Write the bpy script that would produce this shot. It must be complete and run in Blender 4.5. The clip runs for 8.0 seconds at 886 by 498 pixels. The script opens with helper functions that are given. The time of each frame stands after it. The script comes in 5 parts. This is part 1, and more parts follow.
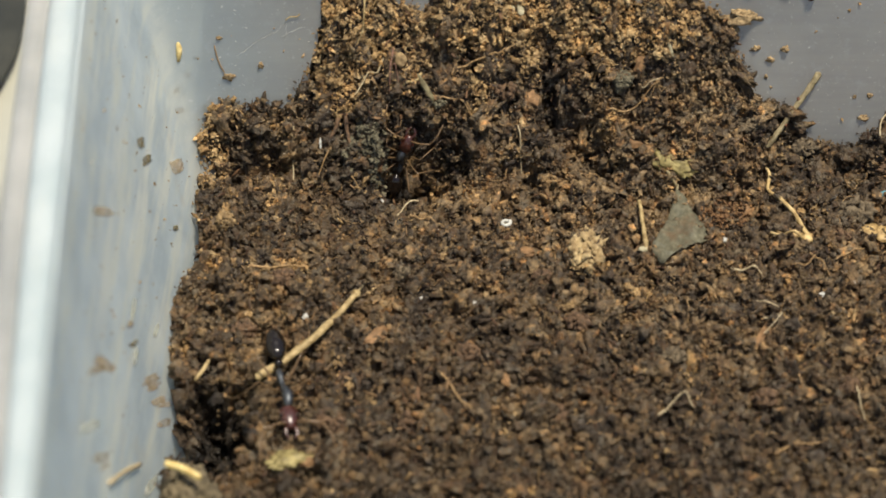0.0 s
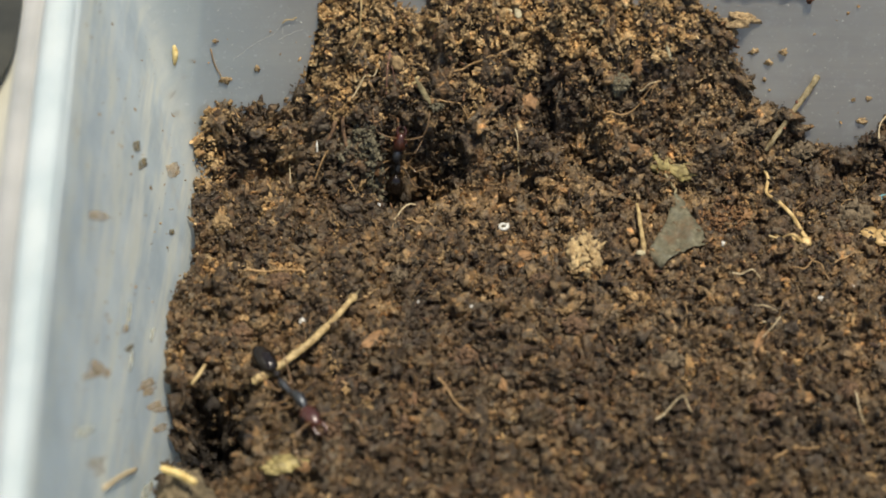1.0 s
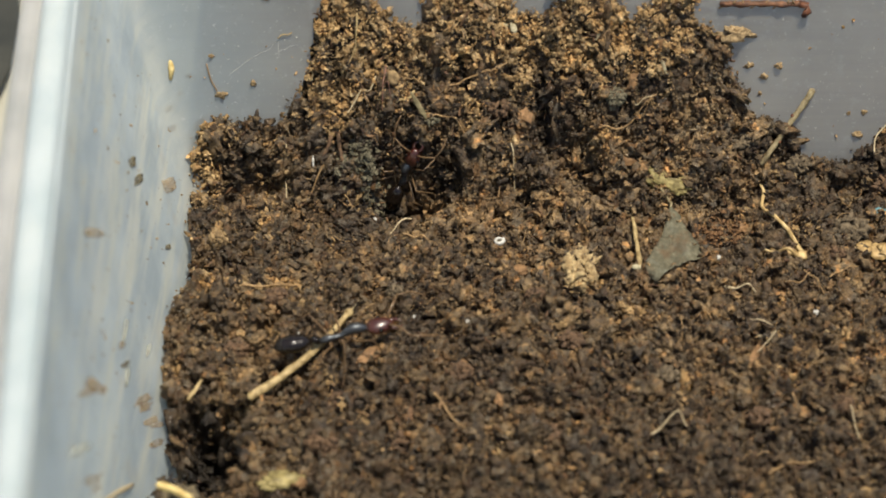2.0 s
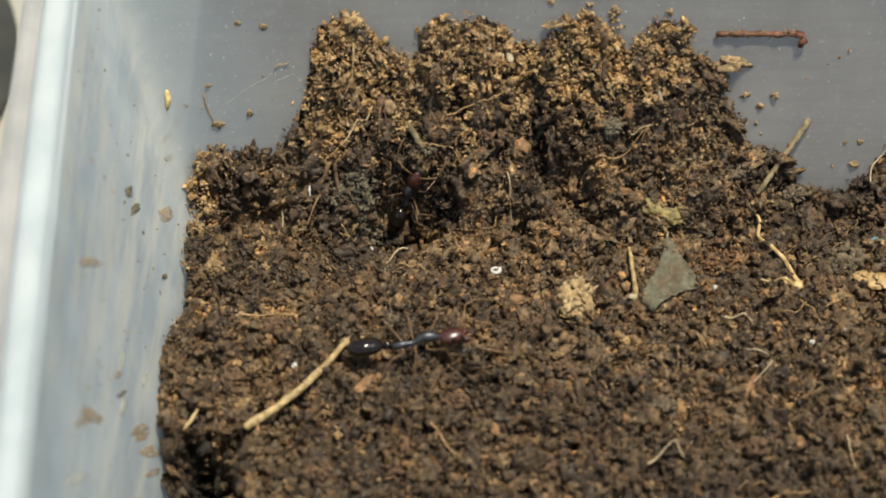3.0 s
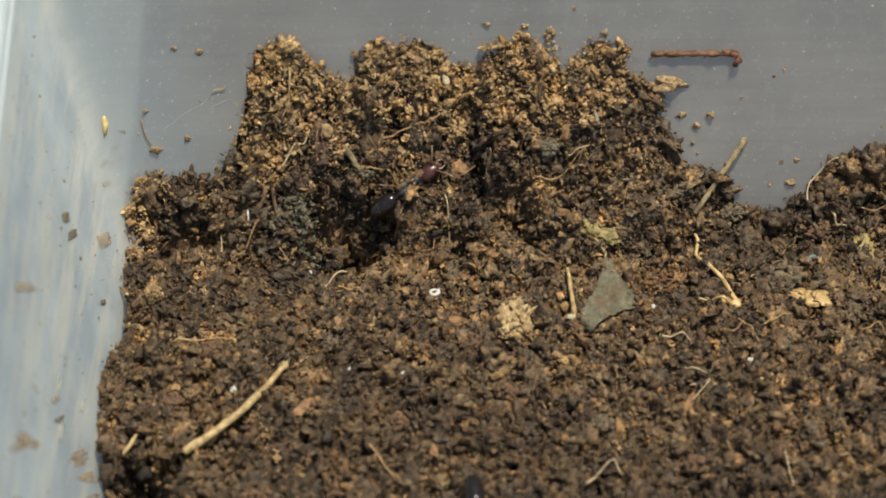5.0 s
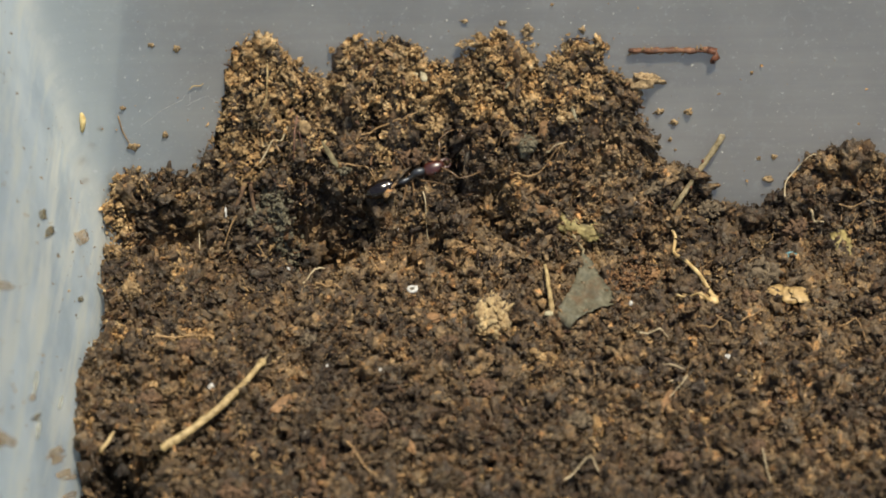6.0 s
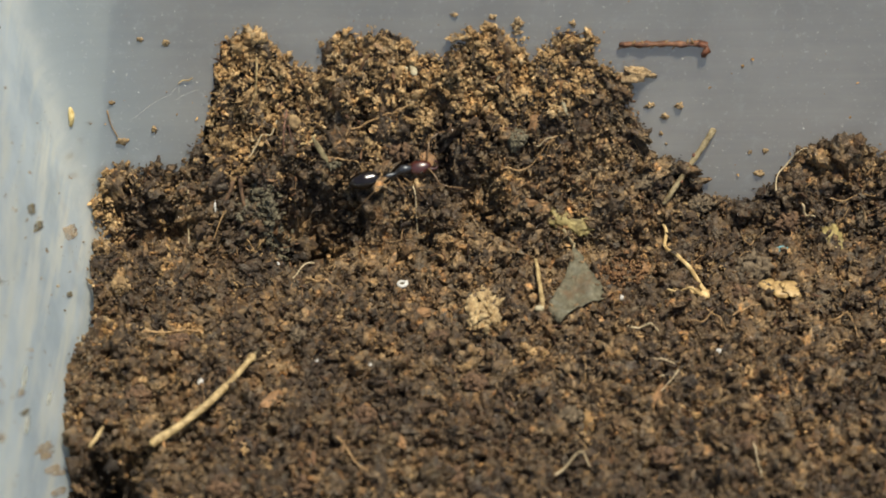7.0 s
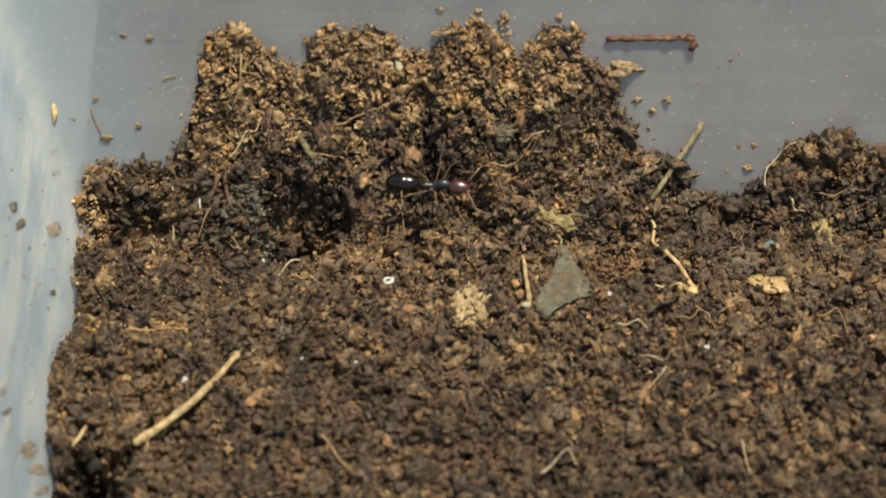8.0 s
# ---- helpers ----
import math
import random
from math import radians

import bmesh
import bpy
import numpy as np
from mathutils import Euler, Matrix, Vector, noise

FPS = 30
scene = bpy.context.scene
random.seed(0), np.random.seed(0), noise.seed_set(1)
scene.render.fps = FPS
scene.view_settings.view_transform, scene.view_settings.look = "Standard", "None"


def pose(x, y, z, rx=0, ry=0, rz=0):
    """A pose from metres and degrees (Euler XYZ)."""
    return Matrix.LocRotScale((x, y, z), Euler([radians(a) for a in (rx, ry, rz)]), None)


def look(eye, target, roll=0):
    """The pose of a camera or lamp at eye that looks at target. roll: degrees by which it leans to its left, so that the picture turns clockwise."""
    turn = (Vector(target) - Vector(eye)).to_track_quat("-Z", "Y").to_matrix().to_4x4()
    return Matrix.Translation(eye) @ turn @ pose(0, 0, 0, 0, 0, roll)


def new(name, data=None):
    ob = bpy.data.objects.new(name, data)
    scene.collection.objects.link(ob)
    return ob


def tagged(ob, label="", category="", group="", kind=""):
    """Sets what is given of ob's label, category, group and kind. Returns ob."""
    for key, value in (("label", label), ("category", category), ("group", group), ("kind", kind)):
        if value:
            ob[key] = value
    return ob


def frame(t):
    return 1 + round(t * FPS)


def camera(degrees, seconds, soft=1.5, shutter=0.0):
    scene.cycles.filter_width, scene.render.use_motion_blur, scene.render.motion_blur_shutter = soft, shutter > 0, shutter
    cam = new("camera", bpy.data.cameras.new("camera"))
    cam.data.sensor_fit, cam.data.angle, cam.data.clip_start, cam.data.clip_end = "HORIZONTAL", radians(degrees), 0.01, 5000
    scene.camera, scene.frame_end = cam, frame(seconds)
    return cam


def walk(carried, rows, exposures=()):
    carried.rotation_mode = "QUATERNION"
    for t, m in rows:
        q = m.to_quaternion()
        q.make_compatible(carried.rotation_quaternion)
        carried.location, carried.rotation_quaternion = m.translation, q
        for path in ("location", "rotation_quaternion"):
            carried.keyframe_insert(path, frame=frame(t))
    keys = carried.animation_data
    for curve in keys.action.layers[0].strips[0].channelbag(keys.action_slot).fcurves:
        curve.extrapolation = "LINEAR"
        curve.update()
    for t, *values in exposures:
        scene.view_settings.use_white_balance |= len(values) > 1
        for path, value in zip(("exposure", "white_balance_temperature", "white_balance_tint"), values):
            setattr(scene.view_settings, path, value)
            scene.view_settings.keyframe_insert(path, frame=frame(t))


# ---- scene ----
cam = camera(18.0, 8.0, soft=1.8)
PATH = [
    (0, (-0.001855, -0.174080, 0.165600), (-0.001602, -0.004421, -0.004043), 0.300),
    (0.5, (-0.001370, -0.174052, 0.166427), (-0.001461, -0.004736, -0.003558), 0.197),
    (1, (-0.001415, -0.173250, 0.165180), (-0.001369, -0.003566, -0.004438), 0.227),
    (1.5, (-0.000594, -0.172509, 0.165773), (-0.001281, -0.003259, -0.004277), -0.006),
    (1.7, (-0.000745, -0.172384, 0.166213), (-0.001207, -0.003160, -0.003863), -0.010),
    (2.8, (-0.000822, -0.172549, 0.166632), (-0.000806, -0.001574, -0.001685), 0.131),
    (3, (-0.000753, -0.172358, 0.166601), (-0.000739, -0.001198, -0.001527), 0.138),
    (3.5, (-0.000186, -0.172165, 0.167135), (-0.000527, -0.000515, -0.000493), -0.001),
    (4, (0.000003, -0.172592, 0.166667), (0.000014, -0.000059, -0.000051), 0.002),
    (4.2, (0.000373, -0.172336, 0.166793), (0.000851, 0.000054, -0.000073), 0.071),
    (4.5, (0.002208, -0.172542, 0.166702), (0.002771, 0.000054, 0.000049), -0.231),
    (4.7, (0.001956, -0.173191, 0.166107), (0.003562, 0.000072, 0.000155), -0.134),
    (5.8, (0.002866, -0.173587, 0.166234), (0.006114, -0.000460, 0.000165), 0.197),
    (6, (0.002494, -0.173026, 0.166637), (0.006398, -0.000459, -0.000001), 0.349),
    (6.5, (0.003014, -0.173251, 0.166582), (0.006977, -0.000677, -0.000047), 0.321),
    (7, (0.002598, -0.172754, 0.165772), (0.007241, -0.000222, -0.000883), 0.448),
    (7.5, (0.002388, -0.171082, 0.165277), (0.007294, 0.000762, -0.002080), 0.539),
    (8, (0.004664, -0.171318, 0.164874), (0.008404, 0.000750, -0.002283), 0.064),
]
cam.data.dof.use_dof, cam.data.dof.focus_distance, cam.data.dof.aperture_fstop = True, 0.2400, 31.0
walk(cam, [(t, look(eye, target, roll)) for t, eye, target, roll in PATH], [(0.0, 0.0), (5.0, 0.0), (8.0, 0.07)])

# ---- light ----
SUN_FROM = Vector((0.20, -0.10, 1.0)).normalized()
world = bpy.data.worlds.new("sky")
scene.world = world
world.use_nodes = True
wn = world.node_tree.nodes
sky = wn.new("ShaderNodeTexSky")
sky.sky_type, sky.sun_disc = "NISHITA", False
sky.sun_elevation = math.asin(SUN_FROM.z)
sky.sun_rotation = math.atan2(SUN_FROM.x, SUN_FROM.y)
world.node_tree.links.new(sky.outputs[0], wn["Background"].inputs[0])
wn["Background"].inputs[1].default_value = 0.115
sun_data = bpy.data.lights.new("sun", "SUN")
sun_data.energy, sun_data.angle, sun_data.color = 5.25, radians(7.0), (1.0, 0.91, 0.755)
sun = new("sun", sun_data)
sun.matrix_world = look(SUN_FROM * 0.5, (0, 0, 0))
scene.view_settings.exposure = 0.0

MM = 0.001


# ---- materials ----
class Nodes:
    """A small node-tree writer."""

    def __init__(self, name):
        self.mat = bpy.data.materials.new(name)
        self.mat.use_nodes = True
        self.tree = self.mat.node_tree
        self.bsdf = self.tree.nodes["Principled BSDF"]
        self.out = self.tree.nodes["Material Output"]

    def node(self, kind, **inputs):
        n = self.tree.nodes.new("ShaderNode" + kind)
        for key, value in inputs.items():
            self.put(n.inputs[key.replace("_", " ")], value)
        return n

    def put(self, socket, value):
        if isinstance(value, bpy.types.NodeSocket):
            self.tree.links.new(value, socket)
        else:
            socket.default_value = value

    def noise(self, scale, detail=3.0, rough=0.6, vector=None):
        n = self.node("TexNoise", Scale=scale, Detail=detail, Roughness=rough)
        self.put(n.inputs["Vector"], vector or self.node("TexCoord").outputs["Object"])
        return n.outputs["Fac"]

    def ramp(self, fac, stops):
        n = self.node("ValToRGB")
        el = n.color_ramp.elements
        while len(el) < len(stops):
            el.new(0.5)
        for e, (p, c) in zip(el, stops):
            e.position, e.color = p, (*c, 1)
        self.put(n.inputs["Fac"], fac)
        return n.outputs["Color"]

    def mix(self, fac, a, b, mode="MIX"):
        n = self.node("Mix")
        n.data_type, n.blend_type = "RGBA", mode
        self.put(n.inputs[0], fac)
        self.put(n.inputs[6], a if isinstance(a, bpy.types.NodeSocket) else (*a, 1))
        self.put(n.inputs[7], b if isinstance(b, bpy.types.NodeSocket) else (*b, 1))
        return n.outputs[2]

    def bump(self, height, strength, distance):
        n = self.node("Bump", Strength=strength, Distance=distance, Height=height)
        self.put(self.bsdf.inputs["Normal"], n.outputs["Normal"])

    def set(self, **kw):
        for key, value in kw.items():
            if key == "Base_Color" and not isinstance(value, bpy.types.NodeSocket):
                value = (*value, 1)
            self.put(self.bsdf.inputs[key.replace("_", " ")], value)
        return self.mat


def soil_material(name, dry, darkened=1.0):
    m = Nodes(name)
    island = m.node("NewGeometry").outputs["Random Per Island"]
    speck = m.noise(1100, 5, 0.75)
    cells = m.node("TexVoronoi", Scale=1900.0)
    warp = m.node("Mix")
    warp.data_type = "VECTOR"
    warp.inputs[0].default_value = 0.00035
    m.put(warp.inputs[4], m.node("TexCoord").outputs["Object"])
    m.put(warp.inputs[5], m.node("TexNoise", Scale=2500.0).outputs["Color"])
    m.put(cells.inputs["Vector"], warp.outputs[1])
    chance = m.mix(0.5, island, cells.outputs["Color"])
    sep = m.node("SeparateColor", Color=chance)
    tone = m.node("Math")
    tone.operation = "MULTIPLY_ADD"
    m.put(tone.inputs[0], sep.outputs[0])
    tone.inputs[1].default_value = 0.95
    m.put(tone.inputs[2], m.ramp(speck, [(0.30, (-0.12,) * 3), (0.70, (0.22,) * 3)]))
    moist = m.ramp(tone.outputs[0], [(0.0, (0.019, 0.0135, 0.0085)), (0.3, (0.046, 0.032, 0.019)), (0.52, (0.085, 0.058, 0.033)),
                                     (0.72, (0.158, 0.108, 0.058)), (0.86, (0.29, 0.205, 0.11)), (1.0, (0.40, 0.25, 0.11))])
    sandy = m.ramp(tone.outputs[0], [(0.0, (0.135, 0.088, 0.045)), (0.4, (0.31, 0.212, 0.108)), (0.8, (0.49, 0.350, 0.183)), (1.0, (0.59, 0.460, 0.275))])
    patch = m.noise(170, 4, 0.65)
    col = m.mix(m.ramp(patch, [(0.45, (0.0,) * 3), (0.75, (0.5,) * 3)]) if not dry else 0.8, moist, sandy)
    # damp patches; the dark tone also spreads further towards the front of the bed
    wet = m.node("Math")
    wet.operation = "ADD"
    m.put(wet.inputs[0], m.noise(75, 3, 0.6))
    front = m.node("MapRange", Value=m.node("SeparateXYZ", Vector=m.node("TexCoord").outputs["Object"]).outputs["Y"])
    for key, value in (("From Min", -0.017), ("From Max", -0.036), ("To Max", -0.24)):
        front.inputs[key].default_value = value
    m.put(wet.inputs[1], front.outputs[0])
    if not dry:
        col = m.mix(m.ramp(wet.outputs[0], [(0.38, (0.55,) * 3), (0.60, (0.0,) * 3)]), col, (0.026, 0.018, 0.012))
    rust = m.node("SeparateColor", Color=cells.outputs["Color"]).outputs[1]
    col = m.mix(m.ramp(rust, [(0.80, (0.0,) * 3), (0.93, (0.45 if dry else 0.75,) * 3)]), col, (1.36, 1.12, 0.90), "MULTIPLY")
    ash = m.node("SeparateColor", Color=cells.outputs["Color"]).outputs[2]
    col = m.mix(m.ramp(ash, [(0.80, (0.0,) * 3), (0.95, (0.6,) * 3)]), col, (0.15, 0.13, 0.10))
    grain = m.noise(4600, 4, 0.7)
    col = m.mix(0.4, col, m.ramp(grain, [(0.25, (0.46, 0.43, 0.40)), (0.75, (1.5, 1.44, 1.33))]), "MULTIPLY")
    # every crumb is caked from finer grains
    fine = m.node("TexVoronoi", Scale=5200.0)
    m.put(fine.inputs["Vector"], m.node("TexCoord").outputs["Object"])
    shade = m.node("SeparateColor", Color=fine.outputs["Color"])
    col = m.mix(0.6, col, m.ramp(shade.outputs[0], [(0.0, (0.60, 0.60, 0.60)), (0.5, (1.0, 1.0, 1.0)), (0.85, (1.35, 1.34, 1.32)), (1.0, (1.7, 1.7, 1.68))]), "MULTIPLY")
    col = m.mix(1.0, col, m.ramp(m.noise(360, 3, 0.6), [(0.34, (0.74, 0.73, 0.76)), (0.50, (0.97, 0.97, 0.97)), (0.64, (1.20, 1.07, 0.92))]), "MULTIPLY")
    # whole-colour factor; the low one paints shade into the pit crumbs
    col = m.mix(1.0, col, (1.05 * darkened, 1.04 * darkened, 0.98 * darkened), "MULTIPLY")
    relief = m.node("Math")
    relief.operation = "MULTIPLY_ADD"
    m.put(relief.inputs[0], fine.outputs["Distance"])
    relief.inputs[1].default_value = -0.8
    m.put(relief.inputs[2], grain)
    m.bump(relief.outputs[0], 0.6, 0.0003)
    return m.set(Base_Color=col, Roughness=m.ramp(m.noise(1900), [(0.35, (0.24,) * 3), (0.58, (0.9,) * 3)]), Specular_IOR_Level=0.5 if not dry else 0.2)


def plant_material(name, dark, light, rough=0.6, scale=2500.0):
    m = Nodes(name)
    fibre = m.noise(scale, 4, 0.7)
    col = m.ramp(fibre, [(0.38, dark), (0.62, light)])
    m.bump(fibre, 0.5, 0.00012)
    return m.set(Base_Color=col, Roughness=rough)


def leaf_material():
    """Withered blade: grey-green, with brown blotches and paler worn skin."""
    m = Nodes("dead_leaf")
    v = m.noise(1700, 5, 0.75)
    col = m.ramp(v, [(0.32, (0.065, 0.058, 0.034)), (0.55, (0.135, 0.125, 0.078)), (0.75, (0.24, 0.225, 0.15))])
    col = m.mix(m.ramp(m.noise(420, 4, 0.7), [(0.50, (0.0,) * 3), (0.66, (0.85,) * 3)]), col, (0.115, 0.072, 0.034))
    col = m.mix(m.ramp(m.noise(300, 2, 0.6), [(0.58, (0.0,) * 3), (0.70, (0.6,) * 3)]), col, (0.19, 0.195, 0.15))
    m.bump(v, 0.7, 0.0002)
    return m.set(Base_Color=col, Roughness=0.8)


def shell_material(name, low, high, rough, scale=1500.0, relief=0.25, ior=1.5, tint=(1.0, 1.0, 1.0)):
    m = Nodes(name)
    v = m.noise(scale, 3)
    m.bump(v, relief, 0.00003)
    return m.set(Base_Color=m.ramp(v, [(0.3, low), (0.7, high)]), Roughness=rough, IOR=ior, Specular_IOR_Level=0.5, Specular_Tint=(*tint, 1))


def plastic_material(name, low, high, milky, clear_share, smears, back=None):
    """Frosted plastic: a body colour, a share that lets light through scattered, and a share that is clear.
    back: body colours and clear share of the back, painted dimmer than the brighter lit side; they pass into those of
    the side round the corner."""
    m = Nodes(name)
    coord = m.node("TexCoord").outputs["Object"]
    streak = m.node("Mapping")
    m.put(streak.inputs["Vector"], coord)
    streak.inputs["Scale"].default_value = (160, 60, 420)
    smear = m.noise(1.0, 5, 0.65, streak.outputs[0])
    cloud = m.noise(130, 5, 0.65)
    dust = m.noise(2600, 2, 0.5)
    scuff = m.noise(700, 5, 0.8)
    col = m.ramp(cloud, [(0.36, low), (0.62, high)])
    col = m.mix(m.ramp(smear, [(0.50, (0.0,) * 3), (0.66, (smears,) * 3)]), col, (0.92, 0.90, 0.76))
    clear = m.ramp(cloud, [(0.3, (clear_share * 1.15,) * 3), (0.7, (clear_share * 0.8,) * 3)])
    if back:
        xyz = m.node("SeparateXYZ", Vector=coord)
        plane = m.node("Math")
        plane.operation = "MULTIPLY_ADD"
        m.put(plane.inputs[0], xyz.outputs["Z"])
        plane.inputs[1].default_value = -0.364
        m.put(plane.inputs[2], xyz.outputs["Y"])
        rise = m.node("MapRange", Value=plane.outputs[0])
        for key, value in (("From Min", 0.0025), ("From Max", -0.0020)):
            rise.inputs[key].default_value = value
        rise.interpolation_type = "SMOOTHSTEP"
        # darker back colour paints in the dimmer light that wall gets
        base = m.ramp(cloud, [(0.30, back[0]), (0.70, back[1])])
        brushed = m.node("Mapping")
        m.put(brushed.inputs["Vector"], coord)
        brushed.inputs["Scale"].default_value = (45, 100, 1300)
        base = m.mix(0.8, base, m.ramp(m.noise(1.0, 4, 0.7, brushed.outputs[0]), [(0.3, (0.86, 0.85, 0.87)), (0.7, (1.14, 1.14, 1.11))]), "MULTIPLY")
        # light bounced off the side wall, painted as a bluish gradient near the corner
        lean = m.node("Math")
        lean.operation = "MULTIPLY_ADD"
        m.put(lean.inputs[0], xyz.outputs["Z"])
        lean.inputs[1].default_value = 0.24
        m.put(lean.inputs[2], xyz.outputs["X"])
        side_bounce = m.node("MapRange", Value=lean.outputs[0])
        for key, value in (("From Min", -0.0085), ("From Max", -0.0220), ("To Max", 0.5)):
            side_bounce.inputs[key].default_value = value
        side_bounce.interpolation_type = "SMOOTHSTEP"
        base = m.mix(side_bounce.outputs[0], base, (0.40, 0.50, 0.555))
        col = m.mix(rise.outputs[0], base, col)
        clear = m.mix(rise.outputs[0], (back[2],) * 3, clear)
        # a band of limescale up the rounded corner
        twice = m.mix(1.0, rise.outputs[0], m.ramp(rise.outputs[0], [(0.0, (1.0,) * 3), (1.0, (0.0,) * 3)]), "MULTIPLY")
        band = m.mix(1.0, m.ramp(twice, [(0.02, (0.0,) * 3), (0.22, (0.55,) * 3)]), m.ramp(m.noise(420, 4, 0.65), [(0.35, (0.25,) * 3), (0.62, (1.0,) * 3)]), "MULTIPLY")
        col = m.mix(band, col, (0.80, 0.80, 0.70))
        # dried mud and lime on the wall, and a paler brim
        run = m.node("Mapping")
        m.put(run.inputs["Vector"], coord)
        run.inputs["Scale"].default_value = (200, 90, 520)
        lime = m.ramp(m.noise(1.0, 4, 0.6, run.outputs[0]), [(0.53, (0.0,) * 3), (0.67, (0.8,) * 3)])
        col = m.mix(m.mix(1.0, lime, rise.outputs[0], "MULTIPLY"), col, (0.86, 0.84, 0.68))
        mud = m.ramp(m.noise(210, 4, 0.6), [(0.60, (0.0,) * 3), (0.74, (0.55,) * 3)])
        col = m.mix(m.mix(1.0, mud, rise.outputs[0], "MULTIPLY"), col, (0.66, 0.56, 0.42))
        brim = m.node("MapRange", Value=m.node("SeparateXYZ", Vector=coord).outputs["Z"])
        for key, value in (("From Min", 0.0245), ("From Max", 0.0272)):
            brim.inputs[key].default_value = value
        brim.interpolation_type = "SMOOTHSTEP"
        col = m.mix(brim.outputs[0], col, (0.74, 0.80, 0.79))
    col = m.mix(m.ramp(dust, [(0.66, (0.0,) * 3), (0.73, (0.4,) * 3)]), col, (0.8, 0.8, 0.8))
    col = m.mix(m.ramp(scuff, [(0.56, (0.0,) * 3), (0.70, (0.22,) * 3)]), col, (0.72, 0.76, 0.78))
    m.set(Base_Color=col, Roughness=m.ramp(cloud, [(0.3, (0.35,) * 3), (0.7, (0.5,) * 3)]), Specular_IOR_Level=0.5)
    m.bump(smear, 0.10, 0.0001)
    trans = m.node("BsdfTranslucent", Color=(0.84, 0.89, 0.90, 1))
    see = m.node("BsdfTransparent", Color=(0.86, 0.89, 0.91, 1))
    a = m.node("MixShader", Fac=milky)
    m.put(a.inputs[1], m.bsdf.outputs[0])
    m.put(a.inputs[2], trans.outputs[0])
    b = m.node("MixShader", Fac=clear)
    m.put(b.inputs[1], a.outputs[0])
    m.put(b.inputs[2], see.outputs[0])
    m.put(m.out.inputs["Surface"], b.outputs[0])
    return m.mat


def wood_material():
    m = Nodes("dark_wood")
    stretch = m.node("Mapping")
    m.put(stretch.inputs["Vector"], m.node("TexCoord").outputs["Object"])
    stretch.inputs["Scale"].default_value = (40, 420, 100)
    grain = m.noise(1.0, 5, 0.7, stretch.outputs[0])
    m.bump(grain, 0.3, 0.0003)
    return m.set(Base_Color=m.ramp(grain, [(0.3, (0.085, 0.062, 0.052)), (0.55, (0.15, 0.105, 0.088)), (0.75, (0.24, 0.165, 0.135))]), Roughness=0.55)


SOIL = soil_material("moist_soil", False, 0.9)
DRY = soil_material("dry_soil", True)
# nearly black copy of the soil: the pits' shade is put into its colour
SHADED_SOIL = soil_material("shaded_pit_soil", False, 0.16)
STRAW = plant_material("straw", (0.22, 0.15, 0.058), (0.50, 0.375, 0.175), 0.65, 1700)
ROOT = plant_material("rootlet", (0.20, 0.12, 0.05), (0.42, 0.27, 0.12))
PINK_ROOT = plant_material("pinkish_rootlet", (0.16, 0.075, 0.05), (0.32, 0.17, 0.115))
PALE_ROOT = plant_material("pale_rootlet", (0.35, 0.275, 0.155), (0.54, 0.44, 0.27))
BARK_TAN = plant_material("brown_bark", (0.050, 0.020, 0.010), (0.22, 0.10, 0.045), 0.7, 1500)
BARK = plant_material("red_bark", (0.050, 0.018, 0.009), (0.19, 0.07, 0.03), 0.6)
STEM = plant_material("grey_stem", (0.14, 0.105, 0.048), (0.38, 0.31, 0.17), 0.7, 1500)
LEAF = leaf_material()
LUMP = plant_material("tan_lump", (0.16, 0.105, 0.05), (0.36, 0.25, 0.12), 0.95, 1800)
PALE_LUMP = plant_material("pale_lump", (0.24, 0.165, 0.078), (0.50, 0.375, 0.19), 0.95, 1500)
FLAKE = plant_material("yellow_flake", (0.14, 0.108, 0.036), (0.37, 0.30, 0.115), 0.6, 1300)
SEED = plant_material("flat_seed", (0.13, 0.105, 0.05), (0.30, 0.25, 0.13), 0.5, 1800)
YELLOW_ROOT = plant_material("yellow_root", (0.36, 0.23, 0.085), (0.62, 0.46, 0.21), 0.6, 1500)
HUSK = plant_material("seed_husk", (0.24, 0.15, 0.055), (0.52, 0.36, 0.15), 0.5, 1200)
CHIP = plant_material("wood_chip", (0.15, 0.080, 0.032), (0.31, 0.175, 0.075), 0.75, 1500)
CREAM = plant_material("cream_seed", (0.28, 0.24, 0.14), (0.46, 0.41, 0.26), 0.6)
WHITE = plant_material("white_grit", (0.38, 0.37, 0.33), (0.64, 0.63, 0.57), 0.5)
BLUE = plant_material("blue_grit", (0.07, 0.20, 0.23), (0.17, 0.38, 0.42), 0.6)
MOSS = plant_material("mossy_soil", (0.055, 0.050, 0.031), (0.18, 0.158, 0.10), 0.95, 3000)
BLACK_SHELL = shell_material("black_shell", (0.006, 0.004, 0.003), (0.014, 0.010, 0.007), 0.17, 900, 0.04, 1.5)
GREY_SHELL = shell_material("grey_shell", (0.012, 0.012, 0.013), (0.030, 0.030, 0.033), 0.42, 1500, 0.3, 1.75, (0.85, 0.94, 1.0))
RED_SHELL = shell_material("red_shell", (0.028, 0.007, 0.004), (0.070, 0.016, 0.008), 0.33, 1500, 0.15, 1.75)
LEG_SHELL = shell_material("amber_shell", (0.075, 0.042, 0.020), (0.20, 0.125, 0.06), 0.3)
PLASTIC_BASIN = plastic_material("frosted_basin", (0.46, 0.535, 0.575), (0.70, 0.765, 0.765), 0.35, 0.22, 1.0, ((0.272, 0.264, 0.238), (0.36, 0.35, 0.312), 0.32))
PLASTIC_RIM = plastic_material("milky_rim", (0.56, 0.635, 0.635), (0.70, 0.755, 0.745), 0.4, 0.08, 0.3)
